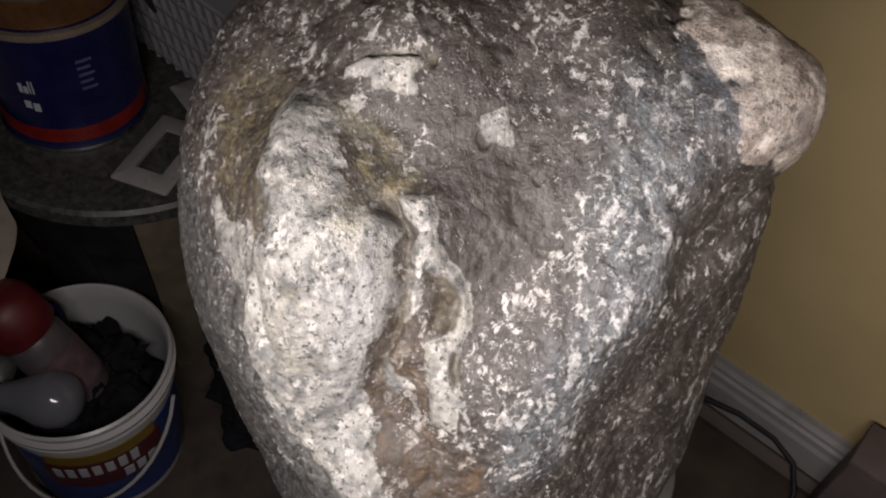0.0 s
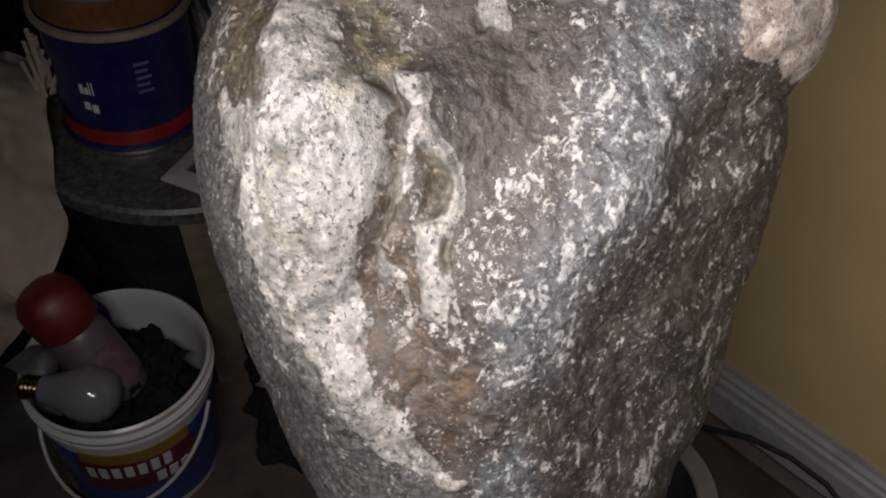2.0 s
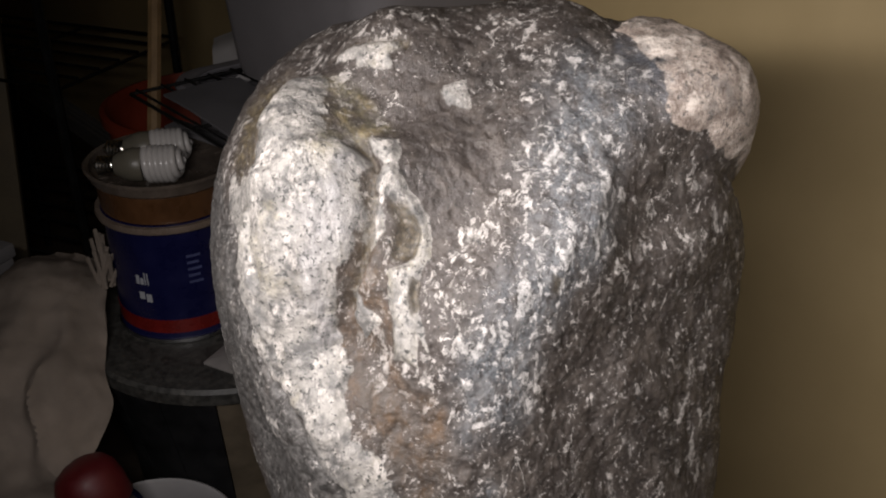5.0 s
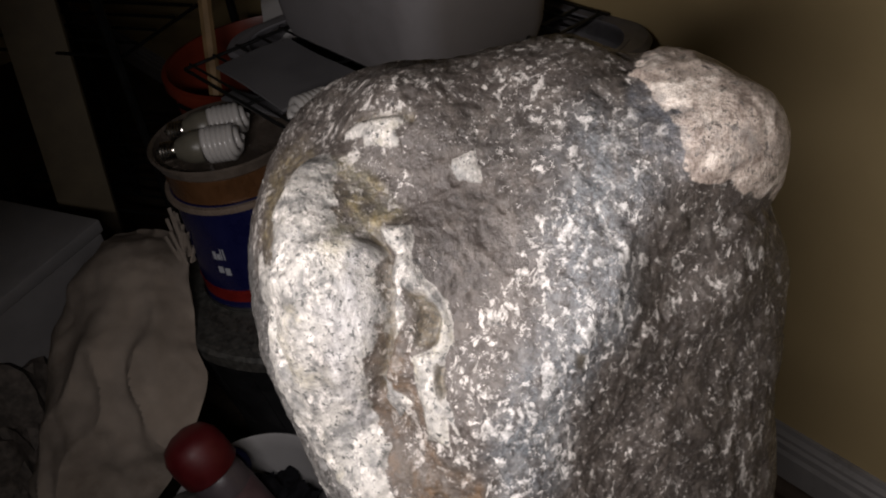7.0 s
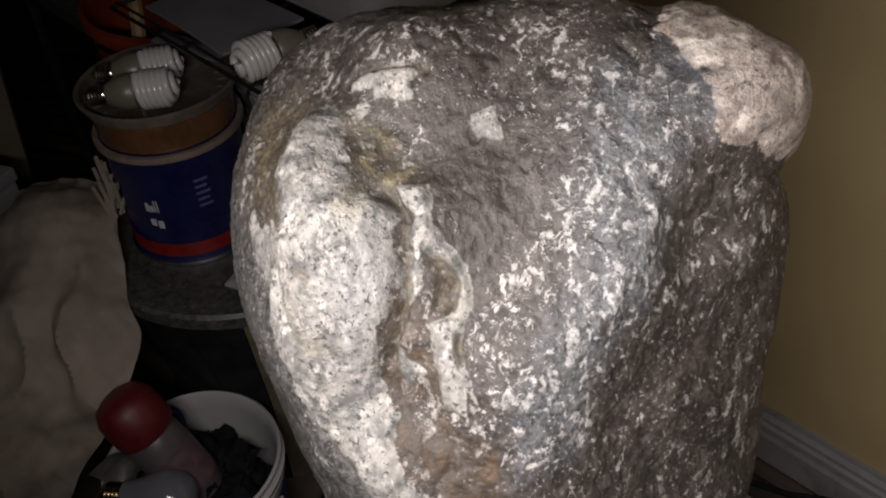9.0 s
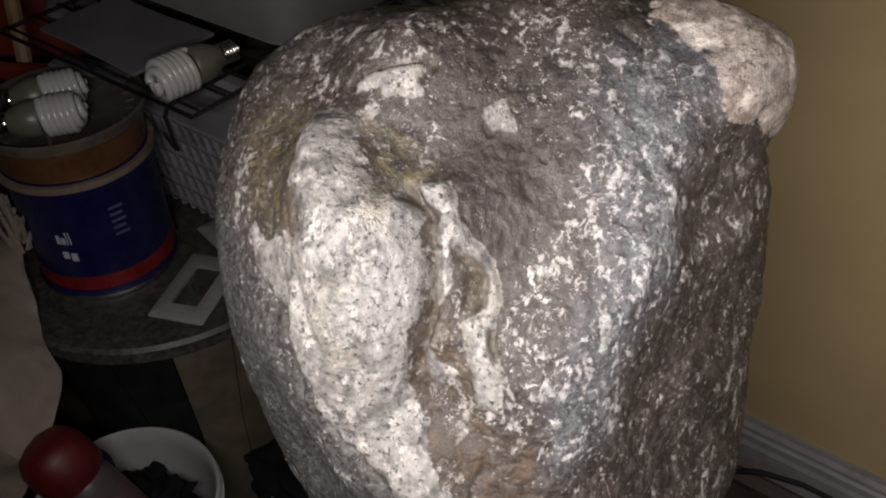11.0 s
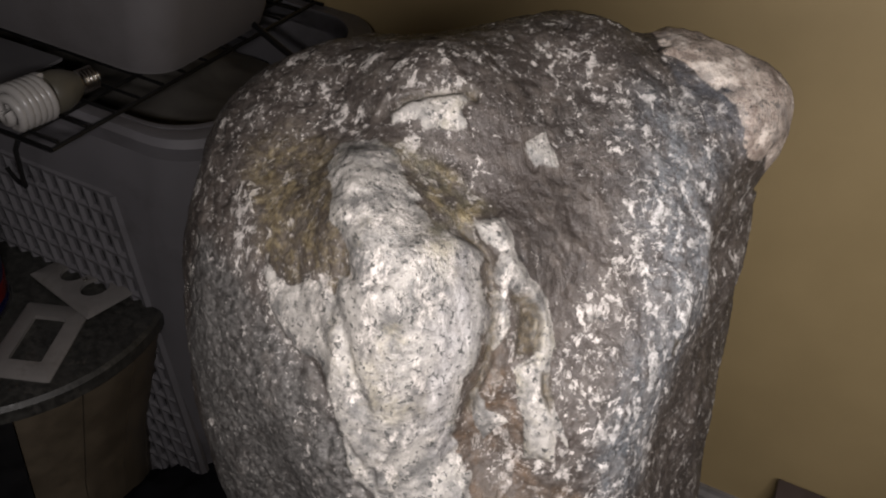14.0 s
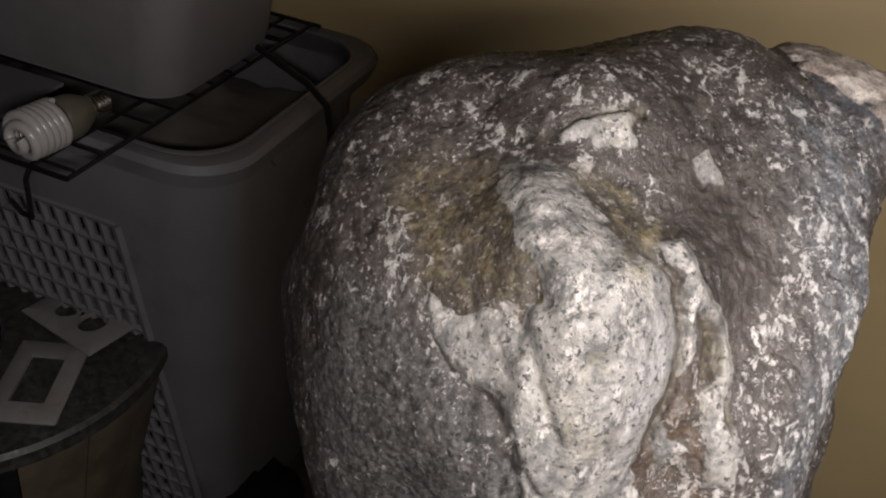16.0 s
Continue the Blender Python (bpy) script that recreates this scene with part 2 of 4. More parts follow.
def lathe(profile, steps=48, close=False):
    """Turns (radius, height) pairs round the z axis."""
    bm = bmesh.new()
    rings = []
    for r, z in profile:
        rings.append([bm.verts.new((r * math.cos(a), r * math.sin(a), z)) for a in (2 * math.pi * k / steps for k in range(steps))] if r > 1e-6 else [bm.verts.new((0, 0, z))])
    pairs = list(zip(rings, rings[1:])) + ([(rings[-1], rings[0])] if close else [])
    for a, b in pairs:
        for k in range(steps):
            q = [a[k % len(a)], a[(k + 1) % len(a)], b[(k + 1) % len(b)], b[k % len(b)]]
            q = list(dict.fromkeys(q))
            if len(q) > 2:
                bm.faces.new(q)
    return bm


def tube(points, radius, sides=8, bm=None, closed=False):
    """A round rod swept along points."""
    bm = bm or bmesh.new()
    pts = [Vector(p) for p in points]
    rings, side = [], None
    for i, p in enumerate(pts):
        a, b = pts[max(0, i - 1)], pts[min(len(pts) - 1, i + 1)]
        if closed:
            a, b = pts[i - 1], pts[(i + 1) % len(pts)]
        d = (b - a).normalized()
        side = (side - d * side.dot(d)).normalized() if side else d.orthogonal().normalized()
        up = d.cross(side)
        rings.append([bm.verts.new(p + radius * (side * math.cos(t) + up * math.sin(t))) for t in (2 * math.pi * k / sides for k in range(sides))])
    loop = list(zip(rings, rings[1:])) + ([(rings[-1], rings[0])] if closed else [])
    for a, b in loop:
        for k in range(sides):
            bm.faces.new((a[k], a[(k + 1) % sides], b[(k + 1) % sides], b[k]))
    if not closed:
        bm.faces.new(rings[0][::-1])
        bm.faces.new(rings[-1])
    return bm


def arc_patch(r, a0, a1, z0, z1, lift=0.0006, steps=12, taper=0.0):
    """A thin curved strip on a round wall, between two angles in degrees."""
    bm = bmesh.new()
    rows = []
    for k in range(steps + 1):
        a = radians(a0 + (a1 - a0) * k / steps)
        rows.append([bm.verts.new((q * math.cos(a), q * math.sin(a), z)) for q, z in ((r + lift - taper * z0 * 0, z0), (r + lift + taper * (z1 - z0), z1), (r - 0.0004 + taper * (z1 - z0), z1), (r - 0.0004, z0))])
    for a, b in zip(rows, rows[1:]):
        for k in range(4):
            bm.faces.new((a[k], a[(k + 1) % 4], b[(k + 1) % 4], b[k]))
    bm.faces.new(rows[0])
    bm.faces.new(rows[-1][::-1])
    return bm


def outline(width, depth, radius, steps=8):
    """A rounded rectangle round the origin, counter-clockwise."""
    pts = []
    for cx, cy, a0 in ((1, 1, 0), (-1, 1, 90), (-1, -1, 180), (1, -1, 270)):
        for k in range(steps + 1):
            a = radians(a0 + 90 * k / steps)
            pts.append((cx * (width / 2 - radius) + radius * math.cos(a), cy * (depth / 2 - radius) + radius * math.sin(a)))
    return pts


def loft(loops):
    """Joins loops of equal length (lists of 3D points) into a skin."""
    bm = bmesh.new()
    rings = [[bm.verts.new(p) for p in loop] for loop in loops]
    for a, b in zip(rings, rings[1:]):
        n = len(a)
        for k in range(n):
            bm.faces.new((a[k], a[(k + 1) % n], b[(k + 1) % n], b[k]))
    return bm, rings


def sheet(rows, thick, wobble=0.0, scale=20.0, fine=6):
    """A cloth or paper skin through a grid of control points, smoothed, with folds and thickness."""
    g = np.array(rows, float)

    def spline(a, times):
        n = len(a)
        out = []
        for s in np.linspace(0, n - 1, (n - 1) * times + 1):
            i = min(int(s), n - 2)
            f = s - i
            p0, p1, p2, p3 = a[max(i - 1, 0)], a[i], a[i + 1], a[min(i + 2, n - 1)]
            out.append(0.5 * (2 * p1 + (p2 - p0) * f + (2 * p0 - 5 * p1 + 4 * p2 - p3) * f * f + (3 * p1 - p0 - 3 * p2 + p3) * f ** 3))
        return np.array(out)

    g = spline(g, fine)
    g = spline(g.transpose(1, 0, 2), fine).transpose(1, 0, 2)
    bm = bmesh.new()
    grid = [[bm.verts.new(p) for p in row] for row in g]
    for a, b in zip(grid, grid[1:]):
        for k in range(len(a) - 1):
            bm.faces.new((a[k], a[k + 1], b[k + 1], b[k]))
    bm.normal_update()
    if wobble:
        for v in list(bm.verts):
            q = v.co * scale
            v.co += v.normal * wobble * (noise.noise(q) + 0.5 * noise.noise(q * 2.3) + 0.25 * noise.noise(q * 5.1))
    bmesh.ops.solidify(bm, geom=bm.faces[:], thickness=thick)
    return bm


def lump(rx, ry, rz, seed, rough=0.25, detail=4, scale=1.6):
    """An uneven rounded lump standing on z = 0."""
    bm = bmesh.new()
    bmesh.ops.create_icosphere(bm, subdivisions=detail, radius=1)
    off = Vector((seed * 3.7, seed * 1.9, seed * 5.3))
    for v in bm.verts:
        d = v.co.normalized()
        k = 1 + rough * noise.noise(d * scale + off) + rough * 0.5 * noise.noise(d * scale * 2.7 + off) + rough * 0.2 * noise.noise(d * scale * 7 + off)
        v.co = Vector((d.x * rx * k, d.y * ry * k, d.z * rz * k))
    low = min(v.co.z for v in bm.verts)
    for v in bm.verts:
        v.co.z = max(0.0, v.co.z - low - 0.06 * rz)
    return bm


# ---- the room ----
WALL_Y = 0.76


def structure(name, bm, material, label, smooth=False):
    return tagged(part(name, bm, material, None, "", smooth), label, name.split("_")[0], kind="structure")


structure("floor", block(4.4, 4.0, 0.1, (-0.6, -1.18, -0.1), 0), FLOOR, "dark brown worn floor in shadow")
structure("wall_north", block(4.4, 0.12, 2.5, (-0.6, WALL_Y + 0.06, 0), 0), WALL, "tan yellow painted wall with faint mottling")
structure("wall_south", block(4.4, 0.12, 2.5, (-0.6, -3.24, 0), 0), WALL, "tan yellow painted wall behind the viewer")
structure("wall_west", block(0.12, 4.0, 2.5, (-2.86, -1.24, 0), 0), WALL, "tan yellow painted wall in the dark")
structure("wall_east", block(0.12, 4.0, 2.5, (1.66, -1.24, 0), 0), WALL, "tan yellow painted side wall")
structure("ceiling", block(4.64, 4.24, 0.1, (-0.6, -1.24, 2.5), 0), CEILING, "off-white painted ceiling")


def baseboard():
    prof = [(0, 0), (-0.016, 0), (-0.016, 0.060), (-0.013, 0.066), (-0.013, 0.076), (-0.010, 0.080), (-0.010, 0.086), (-0.006, 0.092), (-0.005, 0.098), (0, 0.098)]
    shoe = [(-0.016, 0), (-0.034, 0), (-0.033, 0.008), (-0.028, 0.014), (-0.020, 0.018), (-0.016, 0.018)]
    for nm, pts, mat, lab in (("baseboard", prof, TRIM, "white moulded baseboard along the tan wall"), ("trim", shoe, DARK_WOOD, "dark brown shoe strip under the baseboard")):
        bm = bmesh.new()
        a = [bm.verts.new((-2.8, WALL_Y + y, z)) for y, z in pts]
        b = [bm.verts.new((1.6, WALL_Y + y, z)) for y, z in pts]
        for k in range(len(pts)):
            q = (k + 1) % len(pts)
            bm.faces.new((a[k], a[q], b[q], b[k]))
        bm.faces.new(a)
        bm.faces.new(b[::-1])
        structure(nm, bm, mat, lab)


baseboard()

# ---- the rock ----
MID = np.array((-0.13, 0.22, 0.70))
TO_VIEW, RIGHT, UPWARD = np.array((0.40916, -0.60171, 0.68595)), np.array((0.82693, 0.56231, 0.0)), np.array((-0.38572, 0.56723, 0.72765))
# smooth body: weights of the powers x^i y^j z^k of the direction, of degree 7 and then 8
BODY = [-0.0314, 0.0248, -0.1067, 0.0175, -0.0118, 0.0760, -0.0180, 0.0196, -0.0104, 0.0763, 0.0560, 0.0576, -0.0657, 0.0611,
        -0.0144, -0.1402, 0.2276, -0.1006, 0.1655, -0.0654, 0.0731, 0.0476, -0.0033, -0.1376, 0.0330, -0.0789, -0.0200, -0.0626,
        -0.0516, 0.0352, -0.1410, 0.0015, -0.0673, -0.0204, 0.0249, -0.0327, 0.1713, 0.0156, 0.6396, 0.0278, 1.0116, -0.0784,
        0.5296, -0.0067, 0.1365, -0.0274, 0.0604, 0.0405, 0.1286, -0.1776, -0.1121, -0.0602, -0.0035, 0.6298, -0.0218, 1.9974,
        0.3003, 1.5740, -0.0122, 0.4615, 0.0021, 0.2314, 0.0791, -0.0248, 0.1318, -0.0195, 0.9644, -0.1264, 1.7298, -0.0128,
        0.9236, -0.0969, -0.1009, -0.1061, -0.0122, 0.5064, -0.0214, 0.4600, 0.0024, 0.0016, 0.1261]
POWERS = [(i, j, d - i - j) for d in (7, 8) for i in range(d + 1) for j in range(d + 1 - i)]
# patches on the face that looks at the viewer, in degrees right and up of its middle
PATCH = {
    "lobe": "-35.5 28.4  -34.2 20.6  -32.8 14.6  -34.1 9.2  -41.3 2.8  -42.1 -4.4  -40.4 -12.7  -41.2 -23.6  -37.8 -31.1  -30.5 -38.4  -23.4 -43.0  -16.5 -42.2  -19.5 -33.3  -21.3 -26.6  -23.4 -19.4  -21.2 -11.1  -18.1 -1.5  -15.9 5.4  -15.7 11.5  -17.1 15.1  -18.8 15.7  -22.1 14.8  -23.8 16.3  -23.7 19.9  -26.2 23.0  -27.8 29.0  -31.1 31.6  -34.9 31.8",
    "white_low": "-36.1 9.9  -41.6 -4.0  -40.3 -13.9  -41.3 -26.0  -35.8 -33.7  -28.3 -40.5  -23.0 -48.7  -15.7 -58.6  -4.8 -62.9  3.4 -65.6  7.0 -63.3  0.1 -60.1  -4.5 -54.0  -10.0 -47.6  -17.7 -40.3  -20.5 -30.0  -24.9 -23.1  -21.3 -11.1  -21.5 0.7  -26.8 6.9",
    "wing": "-53.3 15.8  -52.7 9.4  -52.5 2.8  -48.3 -1.0  -43.8 -4.0  -41.4 -10.9  -38.4 -21.5  -35.6 -29.4  -33.7 -20.8  -35.3 -10.7  -35.9 -3.9  -38.9 2.4  -36.8 7.2  -37.9 8.9  -43.5 10.8  -47.7 10.6  -50.6 13.9",
    "nose": "-37.7 33.6  -30.8 32.4  -27.7 30.1  -26.1 23.6  -25.1 16.5  -20.8 16.4  -18.2 15.0  -20.3 8.0  -23.6 1.6  -25.8 -4.2  -26.9 -17.0  -26.3 -26.8  -29.2 -30.5  -34.1 -27.1  -35.8 -12.9  -35.9 -1.2  -34.8 6.9  -33.9 12.7  -35.9 18.6  -38.2 26.8",
    "brown": "-52.9 36.5  -46.9 38.4  -38.6 32.7  -36.9 21.7  -34.2 13.5  -35.1 9.2  -43.2 11.6  -47.8 14.3  -52.3 17.1  -53.3 23.4  -53.9 31.1",
    "mark": "-28.0 37.7  -23.7 39.0  -15.0 39.7  -16.8 37.5  -16.0 35.1  -19.5 35.0  -22.6 34.4  -23.6 35.8  -27.6 35.0",
    "fleck": "-6.1 35.2  -2.4 37.3  -1.4 34.7  -0.3 32.1  -4.5 31.4  -6.7 33.3",
    "fork": "-17.4 19.0  -12.6 20.7  -11.0 18.4  -10.5 14.4  -7.6 10.2  -3.7 5.6  -3.0 -1.0  -4.8 -7.5  -3.8 -14.0  -0.7 -22.2  -3.5 -18.8  -3.1 -25.6  -8.4 -25.1  -9.8 -14.0  -11.1 -5.9  -7.5 -3.0  -6.8 3.5  -9.9 8.2  -13.0 8.7  -14.3 11.1  -12.6 14.1  -15.9 16.5",
    "forkin": "-14.5 8.5  -12.7 6.1  -12.2 2.4  -15.4 -1.8  -16.8 -0.3  -15.7 3.3",
    "star": "-19.6 -10.5  -18.1 -9.5  -16.5 -14.4  -13.0 -17.3  -15.8 -18.8  -17.5 -21.7  -19.3 -17.8",
    "hole": "-6.0 -6.6  -4.6 -6.9  -3.9 -12.9  -4.8 -14.3  -6.2 -11.1",
    "hollow": "-11.5 8.0  -8.2 8.3  -5.5 3.5  -6.8 -1.9  -10.5 -3.8  -11.6 -0.6  -9.9 3.5",
    "rust": "-22.0 -29.1  -9.5 -25.4  -6.1 -32.3  3.2 -35.8  5.9 -46.1  3.7 -58.3  -3.4 -52.6  -10.2 -46.4  -17.5 -38.1",
    "rust_up": "-16.0 2.2  -12.0 -4.4  -9.9 -17.6  -9.5 -25.4  -16.9 -29.6  -22.0 -29.1  -24.1 -20.3  -18.9 -7.6",
    "ochre": "-30.1 31.7  -21.1 30.6  -13.7 23.5  -16.2 19.8  -19.3 17.3  -23.4 14.8  -24.7 15.9  -23.7 19.9  -26.8 26.0",
    "cap": "28.1 64.1  33.1 65.6  38.9 60.4  44.2 54.7  50.0 49.7  56.9 48.3  59.1 47.1  63.3 43.8  67.6 42.2  50.3 33.8  42.6 32.6  36.7 32.6  34.5 35.2  31.4 40.8  28.1 48.3  23.8 52.7",
    "band": "24.0 50.0  28.1 49.6  31.3 41.8  34.9 35.3  36.7 32.6  30.5 34.6  26.4 39.7  24.0 45.4",
    "blue": "17.6 43.1  25.5 39.8  29.5 32.2  31.0 22.2  34.2 13.5  32.9 2.6  26.9 -8.3  23.2 -20.2  23.2 -37.1  10.2 -39.1  7.4 -22.1  11.6 -8.6  17.7 1.4  18.5 12.5  15.4 21.1  15.9 30.9  16.5 38.2",
    "granular": "-68.2 22.6  -57.7 12.0  -51.8 0.2  -43.6 -11.0  -38.1 -28.1  -38.2 -30.6  -95.4 -53.9  -88.1 2.9",
    "granular_low": "-76.2 -4.9  -44.3 -14.6  -41.9 -28.8  -28.2 -43.1  -15.7 -60.1  3.6 -67.5  12.1 -72.8  15.7 -79.6  -24.4 -90.7  -59.4 -85.0  -88.1 -44.4",
    "slate": "-12.5 23.8  -12.3 32.8  -6.0 32.2  1.0 29.3  6.8 18.9  4.1 10.9  -2.7 4.5  -5.4 14.8  -9.9 21.7",
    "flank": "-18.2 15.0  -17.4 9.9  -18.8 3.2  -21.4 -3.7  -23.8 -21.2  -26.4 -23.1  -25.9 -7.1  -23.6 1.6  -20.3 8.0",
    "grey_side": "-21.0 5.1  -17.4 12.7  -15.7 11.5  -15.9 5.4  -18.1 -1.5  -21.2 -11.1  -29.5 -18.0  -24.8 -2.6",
    "spot": "23.9 -1.0  26.7 -1.5  26.8 -4.8  24.6 -4.2",
    "wisp": "8.6 7.1  11.1 5.5  11.5 1.5  9.1 1.9",
    "wisp_low": "4.3 1.5  6.9 -0.1  5.5 -5.6  3.5 -3.4",
    "wisp_far": "55.2 -54.7  58.6 -53.6  59.5 -60.8  55.9 -62.9",
    "pale_top": "6.6 43.7  10.5 44.5  15.4 42.1  13.3 39.9  8.1 41.2",
    "pale_side": "20.2 39.0  22.7 41.0  26.8 36.7  24.5 34.5  21.7 35.2",
    "blue_low": "8.9 -64.3  16.8 -54.0  24.3 -65.4  25.6 -75.1  15.6 -75.4",
}
CREASE = {
    "crack": "-19.3 17.3  -17.0 15.7  -14.9 12.7  -14.9 7.5  -15.7 0.8  -17.5 -5.7  -20.1 -14.0",
    "ledge": "-27.2 37.5  -23.8 38.8  -21.2 38.9  -18.5 39.3  -14.5 39.9",
    "wing_edge": "-53.3 15.8  -53.0 8.5  -52.2 1.2  -46.2 -3.5  -42.3 -9.9  -39.2 -20.2",
    "edge_low": "-43.3 -14.4  -41.9 -28.8  -28.2 -43.1  -15.7 -60.1  3.4 -66.2",
    "ridge_r": "29.3 21.9  29.6 12.6  26.2 5.6  25.3 -1.6",
    "seam": "-34.3 12.8  -36.8 7.2  -36.4 -1.2  -35.3 -10.7",
}
# broad swells and dents: degrees right and up, height in millimetres
SWELL_LOW = "57 -86 8.1  -20 -86 4.4  68 -86 3.0  79 -75 -10.4  -64 -75 -1.5  57 -64 -4.2  90 -53 -5.1  -20 -42 5.4  79 -42 1.4  90 -31 1.3  -75 -20 -2.4  -9 -20 5.7  -20 -20 -11.2  -9 -9 1.4  -53 -9 4.4  -31 -9 4.8  2 -9 3.2  79 -9 -3.6  2 2 -2.9  -9 2 -11.4  -42 2 -7.3  -31 13 5.0  -20 13 5.3  -9 13 5.4  46 13 2.6  24 13 4.6  57 13 9.4  90 24 3.0  101 24 -2.8  79 24 -2.0  -20 24 -18.8  -9 24 1.6  46 24 -22.3"
SWELL_HIGH = "-31 24 13.1  68 24 5.1  79 35 4.3  46 35 11.7  -42 35 -6.2  35 35 3.7  57 35 -8.9  2 35 -5.2  13 35 4.2  -97 35 5.8  -53 46 3.1  68 46 -4.5  13 46 3.3  -86 46 -3.2  46 46 7.6  57 46 8.0  2 46 -9.8  35 46 -5.9  24 46 -6.1  -20 46 12.7  -20 57 -4.8  46 57 -14.3  35 57 13.3  13 57 6.0  24 57 -5.9  -42 57 6.6  57 57 -5.8  13 68 3.4  -31 68 5.8  24 68 -7.3  -75 68 3.6  -64 68 2.1  -42 79 -2.1"


def numbers(text):
    return np.array([float(v) for v in text.split()]).reshape(-1, 2)


def soft_noise(p, scale, seed=0):
    """Smooth value noise between -1 and 1 for many points at once."""
    q = p * scale + 17.3 * seed + 100.0
    i = np.floor(q).astype(np.int64)
    f = q - i
    f = f * f * (3 - 2 * f)
    out = np.zeros(len(p))
    for dx in (0, 1):
        for dy in (0, 1):
            for dz in (0, 1):
                h = (i[:, 0] + dx) * 73856093 ^ (i[:, 1] + dy) * 19349663 ^ (i[:, 2] + dz) * 83492791 ^ (seed * 2654435 + 977)
                h = (h ^ (h >> 13)) * 1274126177 & 0x7FFFFFFF
                h = (h ^ (h >> 15)) & 0xFFFF
                w = (f[:, 0] if dx else 1 - f[:, 0]) * (f[:, 1] if dy else 1 - f[:, 1]) * (f[:, 2] if dz else 1 - f[:, 2])
                out += w * (h / 32767.5 - 1)
    return out


def line_distance(p, pts, closed):
    """Distance of many chart points from a polyline; inside a closed one it is positive, outside negative."""
    d2 = np.full(len(p), 1e9)
    inside = np.zeros(len(p), bool)
    n = len(pts)
    for k in range(n if closed else n - 1):
        a, b = pts[k], pts[(k + 1) % n]
        e = b - a
        s = np.clip(((p - a) @ e) / (e @ e + 1e-9), 0, 1)
        d2 = np.minimum(d2, ((p - a - s[:, None] * e) ** 2).sum(1))
        if closed:
            cross = (a[1] > p[:, 1]) != (b[1] > p[:, 1])
            x = a[0] + (p[:, 1] - a[1]) / np.where(abs(b[1] - a[1]) < 1e-9, 1e-9, b[1] - a[1]) * e[0]
            inside ^= cross & (p[:, 0] < x)
    d = np.sqrt(d2)
    return np.where(inside, d, -d) if closed else d


def ease(x, lo, hi):
    t = np.clip((x - lo) / (hi - lo), 0, 1)
    return t * t * (3 - 2 * t)


def build_rock(n=620):
    s = np.linspace(-1, 1, n)
    gx, gy = np.meshgrid(s, s)
    gx, gy = gx.ravel(), gy.ravel()
    big = np.maximum(abs(gx), abs(gy))
    swap = abs(gx) >= abs(gy)
    ang = np.where(swap, math.pi / 4 * gy / np.where(gx == 0, 1, gx), math.pi / 2 - math.pi / 4 * gx / np.where(gy == 0, 1, gy))
    sign = np.where(np.where(swap, gx, gy) < 0, -1.0, 1.0)
    theta = radians(176) * big ** 1.35
    cx, cy = sign * np.cos(ang), sign * np.sin(ang)
    u = np.cos(theta)[:, None] * TO_VIEW + np.sin(theta)[:, None] * (cx[:, None] * RIGHT + cy[:, None] * UPWARD)
    r = np.zeros(len(u))
    px, py, pz = ([np.ones(len(u))] for _ in range(3))
    for k in range(8):
        px.append(px[-1] * u[:, 0]), py.append(py[-1] * u[:, 1]), pz.append(pz[-1] * u[:, 2])
    for w, (i, j, k) in zip(BODY, POWERS):
        r += w * px[i] * py[j] * pz[k]
    chart = np.degrees(theta)[:, None] * np.stack([cx, cy], 1)
    for sx, sy, sh in np.array([float(v) for v in (SWELL_LOW + " " + SWELL_HIGH).split()]).reshape(-1, 3):
        r += sh / 1000 * np.exp(-((chart - (sx, sy)) ** 2).sum(1) / 180)
    p0 = u * r[:, None]
    # ragged borders
    warp = np.stack([soft_noise(p0, 90, 1) * 1.3 + soft_noise(p0, 260, 2) * 0.8, soft_noise(p0, 90, 3) * 1.3 + soft_noise(p0, 260, 4) * 0.8], 1)
    at = chart + warp
    crisp = ("nose", "mark", "fleck", "fork", "forkin", "star", "hole", "hollow", "spot")
    D = {k: line_distance(chart + (0.45 if k in crisp else 1.0) * warp, numbers(v), True) for k, v in PATCH.items()}
    C = {k: line_distance(chart + 0.4 * warp, numbers(v), False) for k, v in CREASE.items()}
    h = np.zeros(len(u))
    h += 0.0008 + 0.0020 * ease(D["lobe"], -1.5, 3.0)
    h += 0.0024 * ease(D["nose"], -1.0, 5.0)
    h += 0.0020 * ease(D["wing"], -0.6, 2.0)
    h += 0.0022 * ease(D["white_low"], -0.6, 1.5)
    h += 0.0022 * ease(D["mark"], -0.5, 0.6)
    h += 0.0012 * ease(D["fleck"], -0.4, 0.8)
    h += 0.0022 * ease(D["fork"], -0.8, 1.6)
    h += 0.0015 * ease(D["forkin"], -0.6, 1.2)
    h += 0.0010 * ease(D["star"], -0.4, 0.8)
    h += 0.0030 * ease(D["cap"], -0.6, 2.0)
    h -= 0.0040 * np.exp(-((D["cap"] + 2.4) / 2.2) ** 2) * ease(chart[:, 0], 30, 44)
    h -= 0.0030 * ease(D["hollow"], -0.8, 1.2)
    h -= 0.0030 * ease(D["hole"], -0.6, 0.9)
    h -= 0.0014 * ease(D["spot"], -0.8, 0.6)
    h -= 0.0012 * ease(D["brown"], -2.0, 3.0)
    h -= 0.0016 * ease(D["rust"], -2.0, 3.0)
    h -= 0.0006 * ease(D["rust_up"], -2.0, 2.0)
    h -= 0.0060 * np.exp(-(C["crack"] / 1.5) ** 2)
    h -= 0.0030 * np.exp(-(C["ledge"] / 0.7) ** 2)
    h -= 0.0018 * np.exp(-(C["wing_edge"] / 1.0) ** 2)
